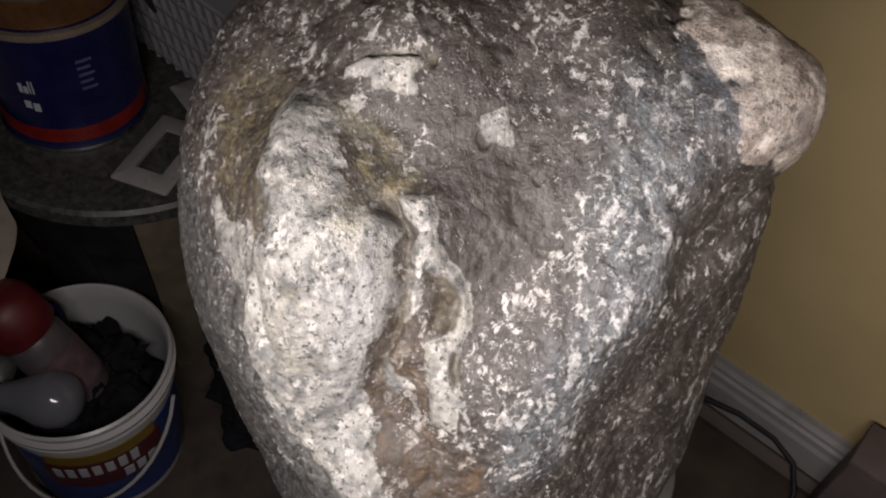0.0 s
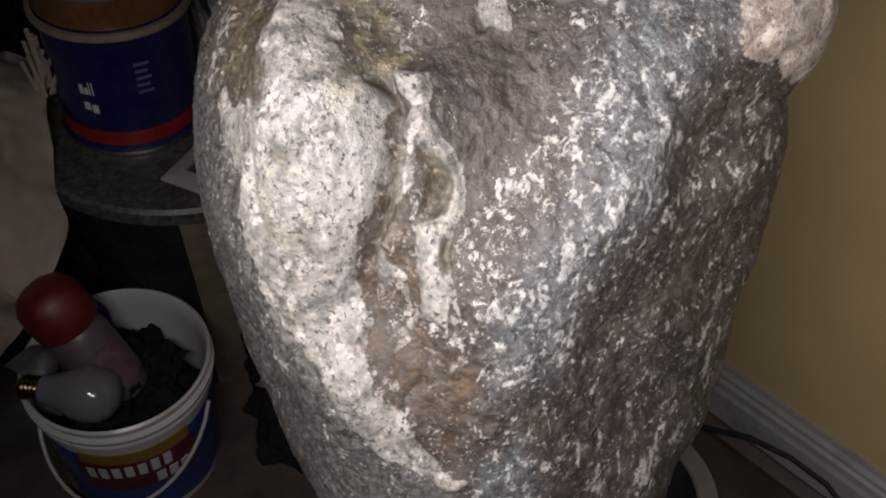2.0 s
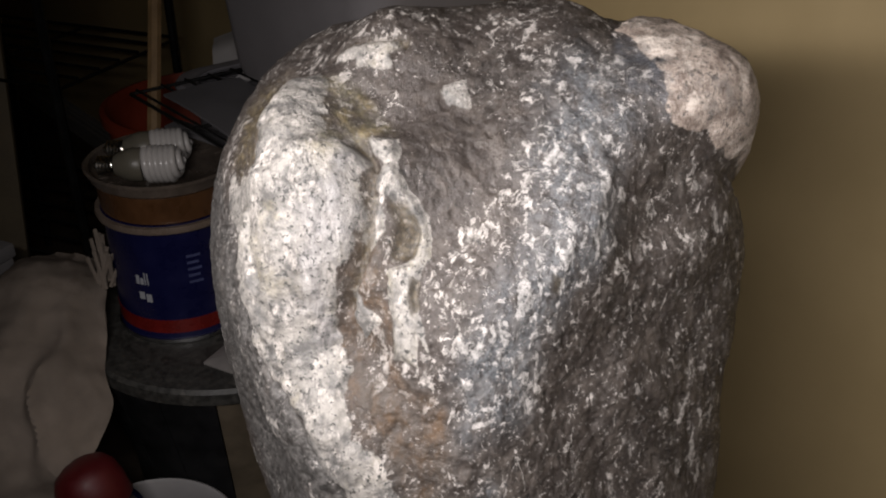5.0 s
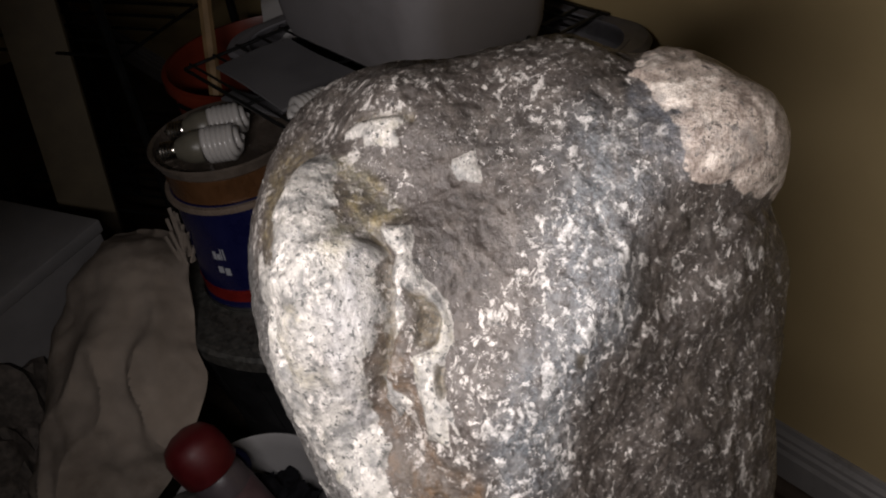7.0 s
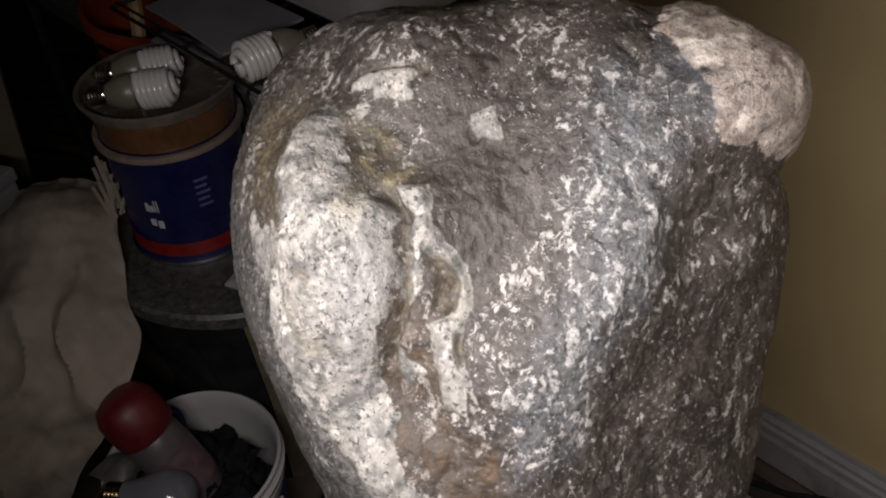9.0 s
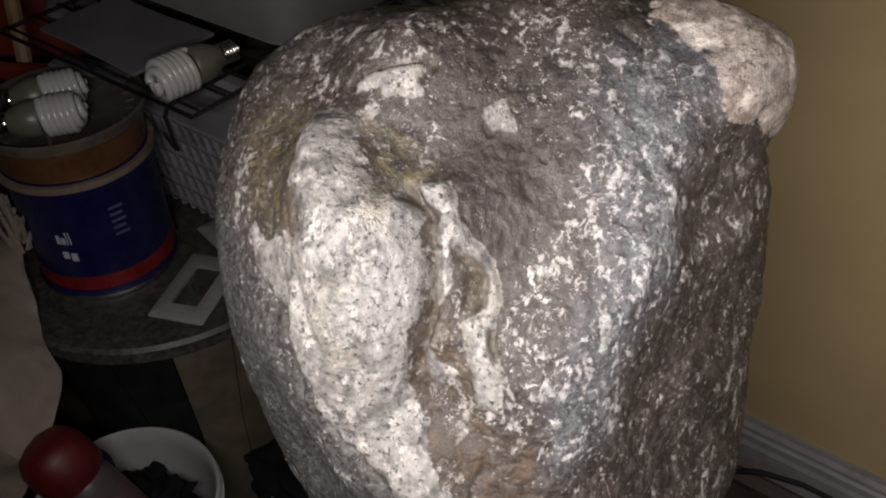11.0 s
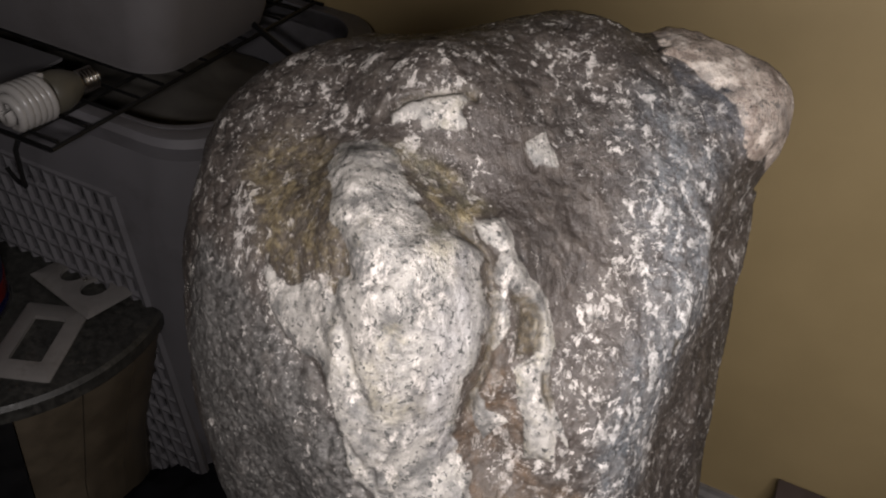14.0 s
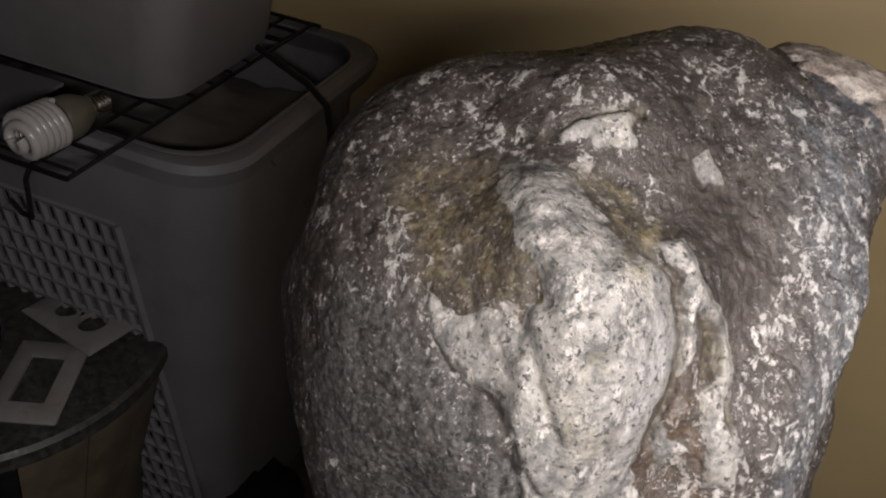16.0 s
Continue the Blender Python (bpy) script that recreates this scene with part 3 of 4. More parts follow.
    h -= 0.0018 * np.exp(-(C["edge_low"] / 1.1) ** 2)
    h -= 0.0022 * np.exp(-(C["seam"] / 1.1) ** 2)
    h += 0.0020 * np.exp(-(C["ridge_r"] / 2.2) ** 2)
    # roughness of the surface at several sizes
    h += 0.0011 * soft_noise(p0, 45, 5) + 0.0006 * soft_noise(p0, 110, 6) + 0.0004 * soft_noise(p0, 230, 7) + 0.0004 * soft_noise(p0, 480, 8)
    pit = soft_noise(p0 * (1, 1, 0.6), 150, 9)
    h -= 0.0012 * ease(pit, 0.35, 0.8)
    verts = u * (r + h)[:, None]
    masks = {
        "veins": np.maximum.reduce([ease(D[k], -0.9, 0.9) for k in ("lobe", "white_low", "wing", "nose")]),
        "crust": ease(D["brown"], -4.0, 2.5),
        "rust": np.maximum(ease(D["rust"], -2.5, 2.0), ease(D["rust_up"], -2.5, 2.0)),
        "cap": ease(D["cap"], -0.7, 0.7),
        "band": ease(D["band"], -1.5, 1.5),
        "blue": np.maximum(0.55 * ease(D["blue"], -8, 6), 0.6 * ease(D["blue_low"], -5, 3)),
        "ochre": ease(D["ochre"], -1.2, 1.8),
        "granular": np.maximum(ease(D["granular"], -4, 3), ease(D["granular_low"], -4, 2)),
        "slate": ease(D["slate"], -7, 5),
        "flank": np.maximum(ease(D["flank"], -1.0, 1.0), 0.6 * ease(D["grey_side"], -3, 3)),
        "wisps": np.maximum.reduce([ease(D[k], -2.0, 1.0) for k in ("wisp", "wisp_low", "wisp_far", "pale_top", "pale_side")]),
        # recesses coloured dark: brown hollows, plus painted shade along crack and ledge
        "brown_shade": np.maximum.reduce([ease(D["hollow"], -0.8, 0.8), ease(D["hole"], -0.6, 0.6), ease(D["spot"], -0.8, 0.6), np.exp(-(C["crack"] / 0.9) ** 2), np.exp(-(C["ledge"] / 0.75) ** 2)]),
    }
    masks["veins"] *= 1 - 0.85 * np.maximum(ease(D["rust_up"], -1, 1.5), 0.8 * ease(D["brown"], -1, 1))
    masks["veins"] = np.maximum.reduce([masks["veins"]] + [ease(D[k], -1.2, 0.9) for k in ("mark", "fleck", "fork", "forkin", "star")])
    low = verts[:, 2].min()
    idx = np.arange(n * n).reshape(n, n)
    quads = np.stack([idx[:-1, :-1], idx[:-1, 1:], idx[1:, 1:], idx[1:, :-1]], -1).reshape(-1, 4)
    rim = np.concatenate([idx[0, :-1], idx[:-1, -1], idx[-1, :0:-1], idx[:0:-1, 0]])
    me = bpy.data.meshes.new("rock")
    me.vertices.add(n * n)
    me.vertices.foreach_set("co", (verts - (0, 0, low)).ravel())
    total = quads.size + len(rim)
    me.loops.add(total)
    me.loops.foreach_set("vertex_index", np.concatenate([quads.ravel(), rim[::-1]]))
    me.polygons.add(len(quads) + 1)
    me.polygons.foreach_set("loop_start", np.append(np.arange(len(quads)) * 4, quads.size))
    me.update(calc_edges=True)
    me.polygons.foreach_set("use_smooth", np.ones(len(quads) + 1, bool))
    for k, v in masks.items():
        a = me.attributes.new(k, "FLOAT", "POINT")
        a.data.foreach_set("value", v.astype(np.float32))
    me.validate()
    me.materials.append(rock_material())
    ob = new("rock", me)
    ob.location = (MID[0], MID[1], MID[2] + low)
    tagged(ob, "dark brown-grey rock with white veins and a pink cap", "rock")
    return MID[2] + low


ROCK_FOOT = build_rock()


def stool(top):
    st = thing("stool", pose(-0.12, 0.23, 0), "small dark wooden stool under the rock", "stool")
    z = top + 0.004
    part("seat", lathe([(0, z - 0.03), (0.085, z - 0.03), (0.09, z - 0.026), (0.09, z - 0.004), (0.086, z), (0, z)]), DARK_WOOD, st)
    for k in range(3):
        a = radians(30 + 120 * k)
        part("leg", tube([(0.05 * math.cos(a), 0.05 * math.sin(a), z - 0.028), (0.085 * math.cos(a), 0.085 * math.sin(a), 0)], 0.012, 10), DARK_WOOD, st)


stool(ROCK_FOOT)


# ---- things on the granite board ----
def stave_drum():
    st = thing("stave_drum", pose(-0.722, 0.388, 0), "round drum of cream and black staves under the board", "drum")
    count, top = 18, 0.333
    for k in range(count):
        a0, a1 = 360 / count * k - 37, 360 / count * (k + 1) - 37
        black = a0 >= 203
        bm = bmesh.new()
        rings = []
        for z, r in ((0, 0.138), (top * 0.5, 0.146), (top, 0.1825)):
            ring = []
            for s in range(5):
                a = radians(a0 + 0.25 + (a1 - a0 - 0.5) * s / 4)
                ring.append((r * math.cos(a), r * math.sin(a), z))
            for s in range(4, -1, -1):
                a = radians(a0 + 0.25 + (a1 - a0 - 0.5) * s / 4)
                ring.append(((r - 0.012) * math.cos(a), (r - 0.012) * math.sin(a), z))
            rings.append(ring)
        bm.free()
        bm, rr = loft(rings)
        bm.faces.new(rr[0]), bm.faces.new(rr[-1])
        part("stave", bm, BLACK if black else CREAM, st, "black stave" if black else "")
    part("inner_core", lathe([(0, 0.01), (0.125, 0.01), (0.133, 0.166), (0.169, 0.332), (0, 0.332)], 36), DARK_WOOD, st)


stave_drum()
bd = part("granite_board", lathe([(0, 0), (0.183, 0), (0.188, 0.004), (0.188, 0.018), (0.184, 0.022), (0, 0.022)], 96), BOARD)
bd.matrix_world = pose(-0.722, 0.388, 0.3335)
tagged(bd, "round dark speckled granite board on a stave drum", "board")
BOARD_TOP = 0.3558


def coffee_can():
    st = thing("coffee_can", pose(-0.738, 0.333, BOARD_TOP, 0, 0, 0) @ Matrix.Diagonal((0.96, 0.96, 1, 1)), "navy blue coffee can with a red band and an amber collar", "can")
    can = part("can_body", lathe([(0, 0.001), (0.076, 0.001), (0.0775, 0), (0.079, 0.003), (0.0775, 0.006), (0.0765, 0.008), (0.0765, 0.140), (0.079, 0.143), (0.079, 0.147), (0.077, 0.149), (0.072, 0.148), (0, 0.147)], 96), NAVY, st)
    part("foot_ring", lathe([(0.0768, 0.0005), (0.0796, 0.0005), (0.0802, 0.003), (0.0796, 0.0055), (0.0768, 0.0055)], 96, True), SILVER, can, "bright tin foot ring")
    part("red_band", lathe([(0.0764, 0.013), (0.0771, 0.013), (0.0771, 0.030), (0.0764, 0.030)], 96, True), RED, can, "red printed band")
    for a0, a1, z0, z1 in ((-64, -61, 0.075, 0.086), (-60, -57, 0.075, 0.083), (-56, -55, 0.075, 0.090), (-53.5, -52.5, 0.075, 0.090), (-63, -58, 0.056, 0.065), (-56.5, -51.5, 0.053, 0.063)):
        part("print_bar", arc_patch(0.0765, a0, a1, z0, z1), BARS, can)
    for k in range(5):
        part("small_print", arc_patch(0.0765, -18, -6 - 2 * (k % 2), 0.075 + 0.008 * k, 0.078 + 0.008 * k), plain_print, can)
    part("can_lip", lathe([(0.0775, 0.140), (0.0835, 0.141), (0.0845, 0.144), (0.0835, 0.148), (0.0775, 0.148)], 96, True), CLEAR_LIP, st, "cloudy plastic lip")
    part("collar", lathe([(0.0745, 0.149), (0.0765, 0.150), (0.0785, 0.180), (0.0765, 0.182), (0.072, 0.181), (0.070, 0.152)], 96, True), AMBER, st, "translucent amber plastic collar")
    part("lid_tray", lathe([(0, 0.1815), (0.080, 0.1815), (0.083, 0.184), (0.0845, 0.1925), (0.088, 0.194), (0.0885, 0.1965), (0.086, 0.198), (0.0825, 0.196), (0.081, 0.186), (0.078, 0.1838), (0, 0.1835)], 96), TRAY, st, "upturned cloudy lid used as a tray")
    for k in range(24):
        a = 2 * math.pi * k / 24
        part("lid_rib", block(0.002, 0.010, 0.0012, (0, 0.068, 0.1835), 0.0003, 1), TRAY, st, m=Matrix.Rotation(a, 4, "Z"))


plain_print = plain("dull_print", (0.06, 0.07, 0.16), 0.4, var=0.2)
CLEAR_LIP = plain("cloudy_plastic_lip", (0.15, 0.115, 0.09), 0.25, var=0.2)
TRAY = plain("cloudy_tray_plastic", (0.085, 0.068, 0.055), 0.22, var=0.3, scale=40)
coffee_can()


def spiral_bulb(m, label):
    """A spiral fluorescent bulb lying along its x axis, screw end at the origin side."""
    st = thing("spiral_bulb", m @ Matrix.Scale(0.8, 4), label, "light bulb", "spiral light bulbs")
    turn = Matrix.Rotation(radians(90), 4, "Y")
    screw = [(0, -0.004), (0.004, -0.004), (0.005, -0.001), (0.010, 0.001)]
    for k in range(5):
        screw += [(0.0132, 0.003 + 0.0042 * k), (0.0122, 0.0051 + 0.0042 * k)]
    screw += [(0.0125, 0.025), (0.010, 0.026), (0, 0.026)]
    part("screw_cap", lathe(screw, 28), SCREW, st, "shiny nickel screw cap", m=turn)
    part("ballast", lathe([(0.0130, 0.024), (0.0150, 0.027), (0.0205, 0.038), (0.0225, 0.046), (0.0225, 0.058), (0.021, 0.061), (0, 0.061)], 36), CFL_CREAM, st, "cream plastic ballast housing", m=turn)
    pts = []
    for k in range(2 * 76):
        f = (k % 76) / 75
        f = f if k < 76 else 1 - f
        a = f * 2 * math.pi * 3.3 + (0 if k < 76 else math.pi)
        r = 0.0205 * min(1, 0.35 + 3.2 * (1 - f)) if f > 0.8 else 0.0205
        pts.append((r * math.cos(a), r * math.sin(a), 0.064 + 0.046 * f))
    part("spiral_tube", tube(pts[:76], 0.0052, 10), CFL_WHITE, st, "white frosted glass spiral", m=turn)
    part("spiral_tube", tube(pts[76:], 0.0052, 10), CFL_WHITE, st, "white frosted glass spiral", m=turn)
    return st


TRAY_TOP = BOARD_TOP + 0.1835
spiral_bulb(pose(-0.747, 0.262, TRAY_TOP + 0.0195, 0, 0, 54), "white spiral bulb lying in the can lid")
spiral_bulb(pose(-0.782, 0.288, TRAY_TOP + 0.0195, 0, 0, 58), "white spiral bulb lying behind another in the can lid")


def cover_plate(m, holes, label):
    st = thing("switch_plate", m @ Matrix.Diagonal((0.91, 0.91, 0.9, 1)), label, "wall plate", "loose wall plates")
    bm = bmesh.new()
    w, d, t = 0.070, 0.114, 0.0045
    out, flat, inner = outline(w, d, 0.003, 3), outline(w - 0.008, d - 0.008, 0.002, 3), None
    if holes == 1:
        inner = [outline(0.034, 0.067, 0.0015, 3)]
        low = [[(x, y, 0) for x, y in out], [(x, y, 0.0015) for x, y in out], [(x, y, t) for x, y in flat], [(x, y, t) for x, y in inner[0]], [(x, y, 0) for x, y in inner[0]]]
        bm.free()
        bm, rings = loft(low)
        n = len(rings[0])
        for k in range(n):
            bm.faces.new((rings[-1][k], rings[-1][(k + 1) % n], rings[0][(k + 1) % n], rings[0][k]))
        part("plate_body", bm, PLATE, st, smooth=True)
    else:
        bm.free()
        for sgn in (-1, 1):
            ring = [(0.017 * math.cos(a), sgn * 0.0195 + 0.0145 * math.sin(a)) for a in (2 * math.pi * k / 32 for k in range(32))]
            half = outline(w - 0.008, d / 2 - 0.004, 0.0005, 7)
            half = [(x, y + sgn * (d / 4 - 0.002)) for x, y in half]
            wide = [(x * w / (w - 0.008), y + (sgn * 0.004 if sgn * y > 0.03 else 0)) for x, y in half]
            b2, rings = loft([[(x, y, 0) for x, y in wide], [(x, y, 0.0015) for x, y in wide], [(x, y, t) for x, y in half], [(x, y, t) for x, y in ring], [(x, y, 0) for x, y in ring]])
            part("plate_half", b2, PLATE, st, smooth=True)
        part("screw", lathe([(0, t), (0.003, t), (0.003, t + 0.0008), (0, t + 0.0012)], 12), SCREW, st, "small screw head")
    return st


PLATE = plain("white_plate_plastic", (0.216, 0.202, 0.192), 0.45, var=0.1, scale=40, dirt=(0.154, 0.139, 0.125))
cover_plate(pose(-0.613, 0.351, BOARD_TOP, 0, 0, 22), 1, "white wall plate with one rectangular opening lying on the board")
cover_plate(pose(-0.634, 0.437, BOARD_TOP + 0.0045, 2.5, 2, -104), 2, "white outlet plate with two openings lying on another plate")


# ---- hamper, rack and bin ----
def hamper():
    st = thing("laundry_hamper", pose(-0.69, 0.592, 0), "tall grey-white plastic laundry hamper with a lattice front", "laundry hamper")
    W0, D0, W1, D1, H = 0.37, 0.26, 0.42, 0.31, 0.582

    def ring(z, grow=0.0):
        f = z / H
        return [(x, y, z) for x, y in outline(W0 + (W1 - W0) * f + 2 * grow, D0 + (D1 - D0) * f + 2 * grow, 0.055, 10)]

    z0, z1, t = 0.07, 0.485, 0.004
    # lower tray, upper band: full rings; between them corners and plain sides, with a lattice in the front
    bm, r = loft([ring(0.0, -t), ring(z0, -t), ring(z0), ring(0.0)])
    bm.faces.new(r[0])
    bm.faces.new(r[-1])
    part("lower_shell", bm, GREY_PLASTIC, st)
    bm, r = loft([ring(z1), ring(H), ring(H, -t), ring(z1, -t), ring(z1)])
    part("upper_shell", bm, GREY_PLASTIC, st)
    # shell between, left open in the front
    bm = bmesh.new()
    a, b, ai, bi = ring(z0), ring(z1), ring(z0, -t), ring(z1, -t)
    n = len(a)
    front = [k for k in range(n) if max(a[k][1], a[(k + 1) % n][1]) < min(p[1] for p in a) + 1e-5]
    for k in range(n):
        q = (k + 1) % n
        if k in front:
            continue
        for lo, hi in ((a, b), (ai, bi)):
            bm.faces.new([bm.verts.new(p) for p in (lo[k], lo[q], hi[q], hi[k])])
    bmesh.ops.remove_doubles(bm, verts=bm.verts[:], dist=1e-5)
    part("middle_shell", bm, GREY_PLASTIC, st)
    # slanting field of slots, with plain panels beside it
    cols, rows = 17, 17

    def front(x, z, back=0.0):
        return (x, -(D0 + (D1 - D0) * z / H) / 2 + back, z)

    def span(v):
        edge = 0.178 - 0.074 * v
        return edge - 0.285, edge

    def spot(u, v, back=0.0):
        lo, hi = span(v)
        return front(lo + (hi - lo) * u, z0 + (z1 - z0) * v, back)

    for j in range(rows + 1):
        v = j / rows
        part("lattice_bar", tube([spot(0, v, 0.002), spot(1, v, 0.002)], 0.0046, 6), GREY_PLASTIC, st)
    for i in range(cols + 1):
        pts = [spot(i / cols, v, 0.002) for v in np.linspace(0, 1, 8)]
        part("lattice_bar", tube(pts, 0.0046 if 0 < i < cols else 0.006, 6), GREY_PLASTIC, st)
    for side in (0, 1):
        bm = bmesh.new()
        rows_of = []
        for v in np.linspace(0, 1, 9):
            z = z0 + (z1 - z0) * v
            half = (W0 + (W1 - W0) * z / H) / 2 - 0.055
            inner, outer = span(v)[side], (half if side else -half)
            if (outer - inner) * (1 if side else -1) < 0.001:
                inner = outer - (0.001 if side else -0.001)
            rows_of.append([bm.verts.new(front(x, z, y)) for x, y in ((inner, 0.0), (outer, 0.0), (outer, t), (inner, t))])
        for lo, hi in zip(rows_of, rows_of[1:]):
            for k in range(4):
                bm.faces.new((lo[k], lo[(k + 1) % 4], hi[(k + 1) % 4], hi[k]))
        part("front_panel", bm, GREY_PLASTIC, st)
    # rolled rim
    bm, r = loft([ring(H - 0.022, 0.001), ring(H - 0.022, 0.014), ring(H - 0.006, 0.018), ring(H, 0.014), ring(H + 0.001, 0.004), ring(H - 0.003, -0.004), ring(H - 0.022, -0.004), ring(H - 0.022, 0.001)])
    part("rim", bm, GREY_PLASTIC, st, "rounded rolled rim")
    bm = bmesh.new()
    tri = [(0.20, -0.075, H - 0.022), (0.20, -0.035, H - 0.022), (0.20, -0.052, H - 0.05)]
    f0 = [bm.verts.new(p) for p in tri]
    f1 = [bm.verts.new((p[0] + 0.012, p[1], p[2])) for p in tri]
    bm.faces.new(f0), bm.faces.new(f1[::-1])
    for k in range(3):
        bm.faces.new((f0[k], f0[(k + 1) % 3], f1[(k + 1) % 3], f1[k]))
    part("handle_gusset", bm, GREY_PLASTIC, st)


hamper()
lx = sheet([[(-0.19 + 0.095 * i, -0.13 + 0.087 * j, 0.015 * math.sin(1.7 * i + 2.1 * j)) for i in range(5)] for j in range(4)], 0.004, 0.012, 14)
laundry = part("laundry", lx, plain("grey_laundry_cloth", (0.15, 0.14, 0.125), 0.95, var=0.25, scale=14, grain=900, relief=0.5, spec=0.1))
laundry.location = (-0.69, 0.592, 0.525)
tagged(laundry, "dull grey-brown cloth filling the hamper", "laundry")


def wire_rack():
    st = thing("wire_rack", pose(0, 0, 0.5862), "black wire rack lying across the hamper top", "wire rack")
    x0, x1, y0, y1 = -0.86, -0.556, 0.357, 0.752
    for x in (x0, x0 + 0.15, x1 - 0.034, x1):
        part("long_wire", tube([(x, y0, 0), (x, y1, 0)], 0.0022, 6), WIRE, st)
    for k in range(13):
        y = y0 + 0.008 + (y1 - y0 - 0.016) * k / 12
        part("cross_wire", tube([(x0, y, 0.0035), (x1, y, 0.0035)], 0.0016, 6), WIRE, st)
    part("end_wire", tube([(x0, y0, 0), (x1, y0, 0)], 0.0022, 6), WIRE, st)
    part("end_wire", tube([(x0, y1, 0), (x1 + 0.01, y1, 0)], 0.0022, 6), WIRE, st)
    part("hook", tube([(-0.590, y0, 0), (-0.592, y0 - 0.004, -0.01), (-0.600, y0 + 0.004, -0.045), (-0.606, y0 + 0.010, -0.058), (-0.620, y0 + 0.014, -0.060), (-0.632, y0 + 0.016, -0.052)], 0.0022, 6), WIRE, st)


wire_rack()
cord = part("power_cord", tube([(-0.60, 0.655, 0.595), (-0.555, 0.632, 0.600), (-0.52, 0.615, 0.598), (-0.48, 0.598, 0.594), (-0.455, 0.588, 0.583), (-0.447, 0.584, 0.56), (-0.446, 0.583, 0.44), (-0.447, 0.585, 0.30)], 0.0034, 8), BLACK)
tagged(cord, "thick black cord hanging over the hamper rim", "cord")


def pale_bin():
    st = thing("storage_bin", pose(-0.70, 0.578, 0.5915), "pale plastic storage bin standing on the wire rack", "storage bin")
    H, t = 0.20, 0.003

    def ring(z, grow=0.0):
        f = z / H
        return [(x, y, z) for x, y in outline(0.29 + 0.05 * f + 2 * grow, 0.190 + 0.03 * f + 2 * grow, 0.035 + 0.01 * f, 8)]

    bm, r = loft([ring(t, -t), ring(H, -t), ring(H), ring(0.02), ring(0.006, -0.002), ring(0.0, -0.010)])
    bm.faces.new(r[0]), bm.faces.new(r[-1])
    part("bin_shell", bm, PALE_BIN, st)
    bm, r = loft([ring(H - 0.012, 0.0005), ring(H - 0.012, 0.008), ring(H - 0.002, 0.009), ring(H + 0.002, 0.006), ring(H + 0.002, -0.003), ring(H - 0.012, 0.0005)])
    part("bin_rim", bm, PALE_BIN, st)


pale_bin()
spiral_bulb(pose(-0.584, 0.440, 0.6095, 0, 0, -98), "white spiral bulb lying on the wire rack")
card = part("card_sheet", sheet([[(-0.08 + 0.04 * i, -0.05 + 0.033 * j, 0.002 * math.sin(i + j)) for i in range(5)] for j in range(4)], 0.003, 0.001, 9), CARD)
card.matrix_world = pose(-0.735, 0.425, 0.5935, 0, 0, -2)
tagged(card, "grey card sheet lying on the wire rack", "card")
strip = part("plastic_strip", block(0.10, 0.022, 0.004, (0, 0, 0), 0.001), CARD)
strip.matrix_world = pose(-0.765, 0.392, 0.5545, 6, 0, 12)
tagged(strip, "pale flat plastic strip lying across the can lid", "strip")


# ---- tub on the floor ----
def tub():
    st = thing("plastic_tub", pose(-0.579, 0.1795, 0) @ Matrix.Diagonal((1, 1, 1.065, 1)), "white plastic tub with a blue and yellow label", "tub")
    shell = part("tub_shell", lathe([(0, 0.0), (0.082, 0.0), (0.085, 0.003), (0.094, 0.165), (0.1, 0.167), (0.101, 0.172), (0.0955, 0.174), (0.097, 0.182), (0.099, 0.185), (0.096, 0.187), (0.0935, 0.184), (0.091, 0.165), (0.082, 0.006), (0, 0.004)], 80), WHITE_PLASTIC, st)
    part("rim_ridge", lathe([(0.0935, 0.155), (0.0985, 0.156), (0.0985, 0.160), (0.094, 0.161)], 80, True), WHITE_PLASTIC, st)
    taper = (0.094 - 0.085) / 0.162

    def wrap(name, a0, a1, z0, z1, mat, lift, label=""):
        part(name, arc_patch(0.085 + taper * z0, a0, a1, z0, z1, lift, 24, taper), mat, shell, label)

    wrap("blue_label", -110, 60, 0.015, 0.135, BLUE, 0.0006, "blue printed label")
    wrap("yellow_field", -62, 12, 0.098, 0.140, YELLOW, 0.0010, "yellow printed field")
    wrap("crimson_field", -66, 16, 0.070, 0.122, CRIMSON, 0.0014, "dark red printed field")
    for k in range(7):
        wrap("print_bar", -60 + 8.5 * k, -54.5 + 8.5 * k, 0.094 + 0.0008 * k, 0.112 + 0.0012 * k, BARS, 0.0019)
    for k in range(3):
        wrap("print_bar", -16 + 9 * k, -9.5 + 9 * k, 0.074, 0.091, BARS, 0.0019)
    part("bail", tube([(0.1025 * math.cos(a), 0.1025 * math.sin(a), 0.150 - 0.10 * math.sin(math.pi * k / 24) ** 0.8) for k, a in ((k, radians(-150 + 180 * k / 24)) for k in range(25))], 0.0022, 8), WHITE_PLASTIC, st, "white carrying bail")


tub()
rag = part("black_rag", lump(0.064, 0.063, 0.042, 3, 0.5, 5, 2.6), BLACK_CLOTH)
rag.location = (-0.575, 0.1815, 0.094)
tagged(rag, "crumpled black cloth stuffed into the tub", "cloth")
wad = part("tub_filling", lathe([(0, 0), (0.080, 0), (0.084, 0.08), (0, 0.085)], 32), BLACK_CLOTH)
wad.location = (-0.579, 0.1795, 0.0062)
tagged(wad, "dark stuff at the bottom of the tub", "filling")


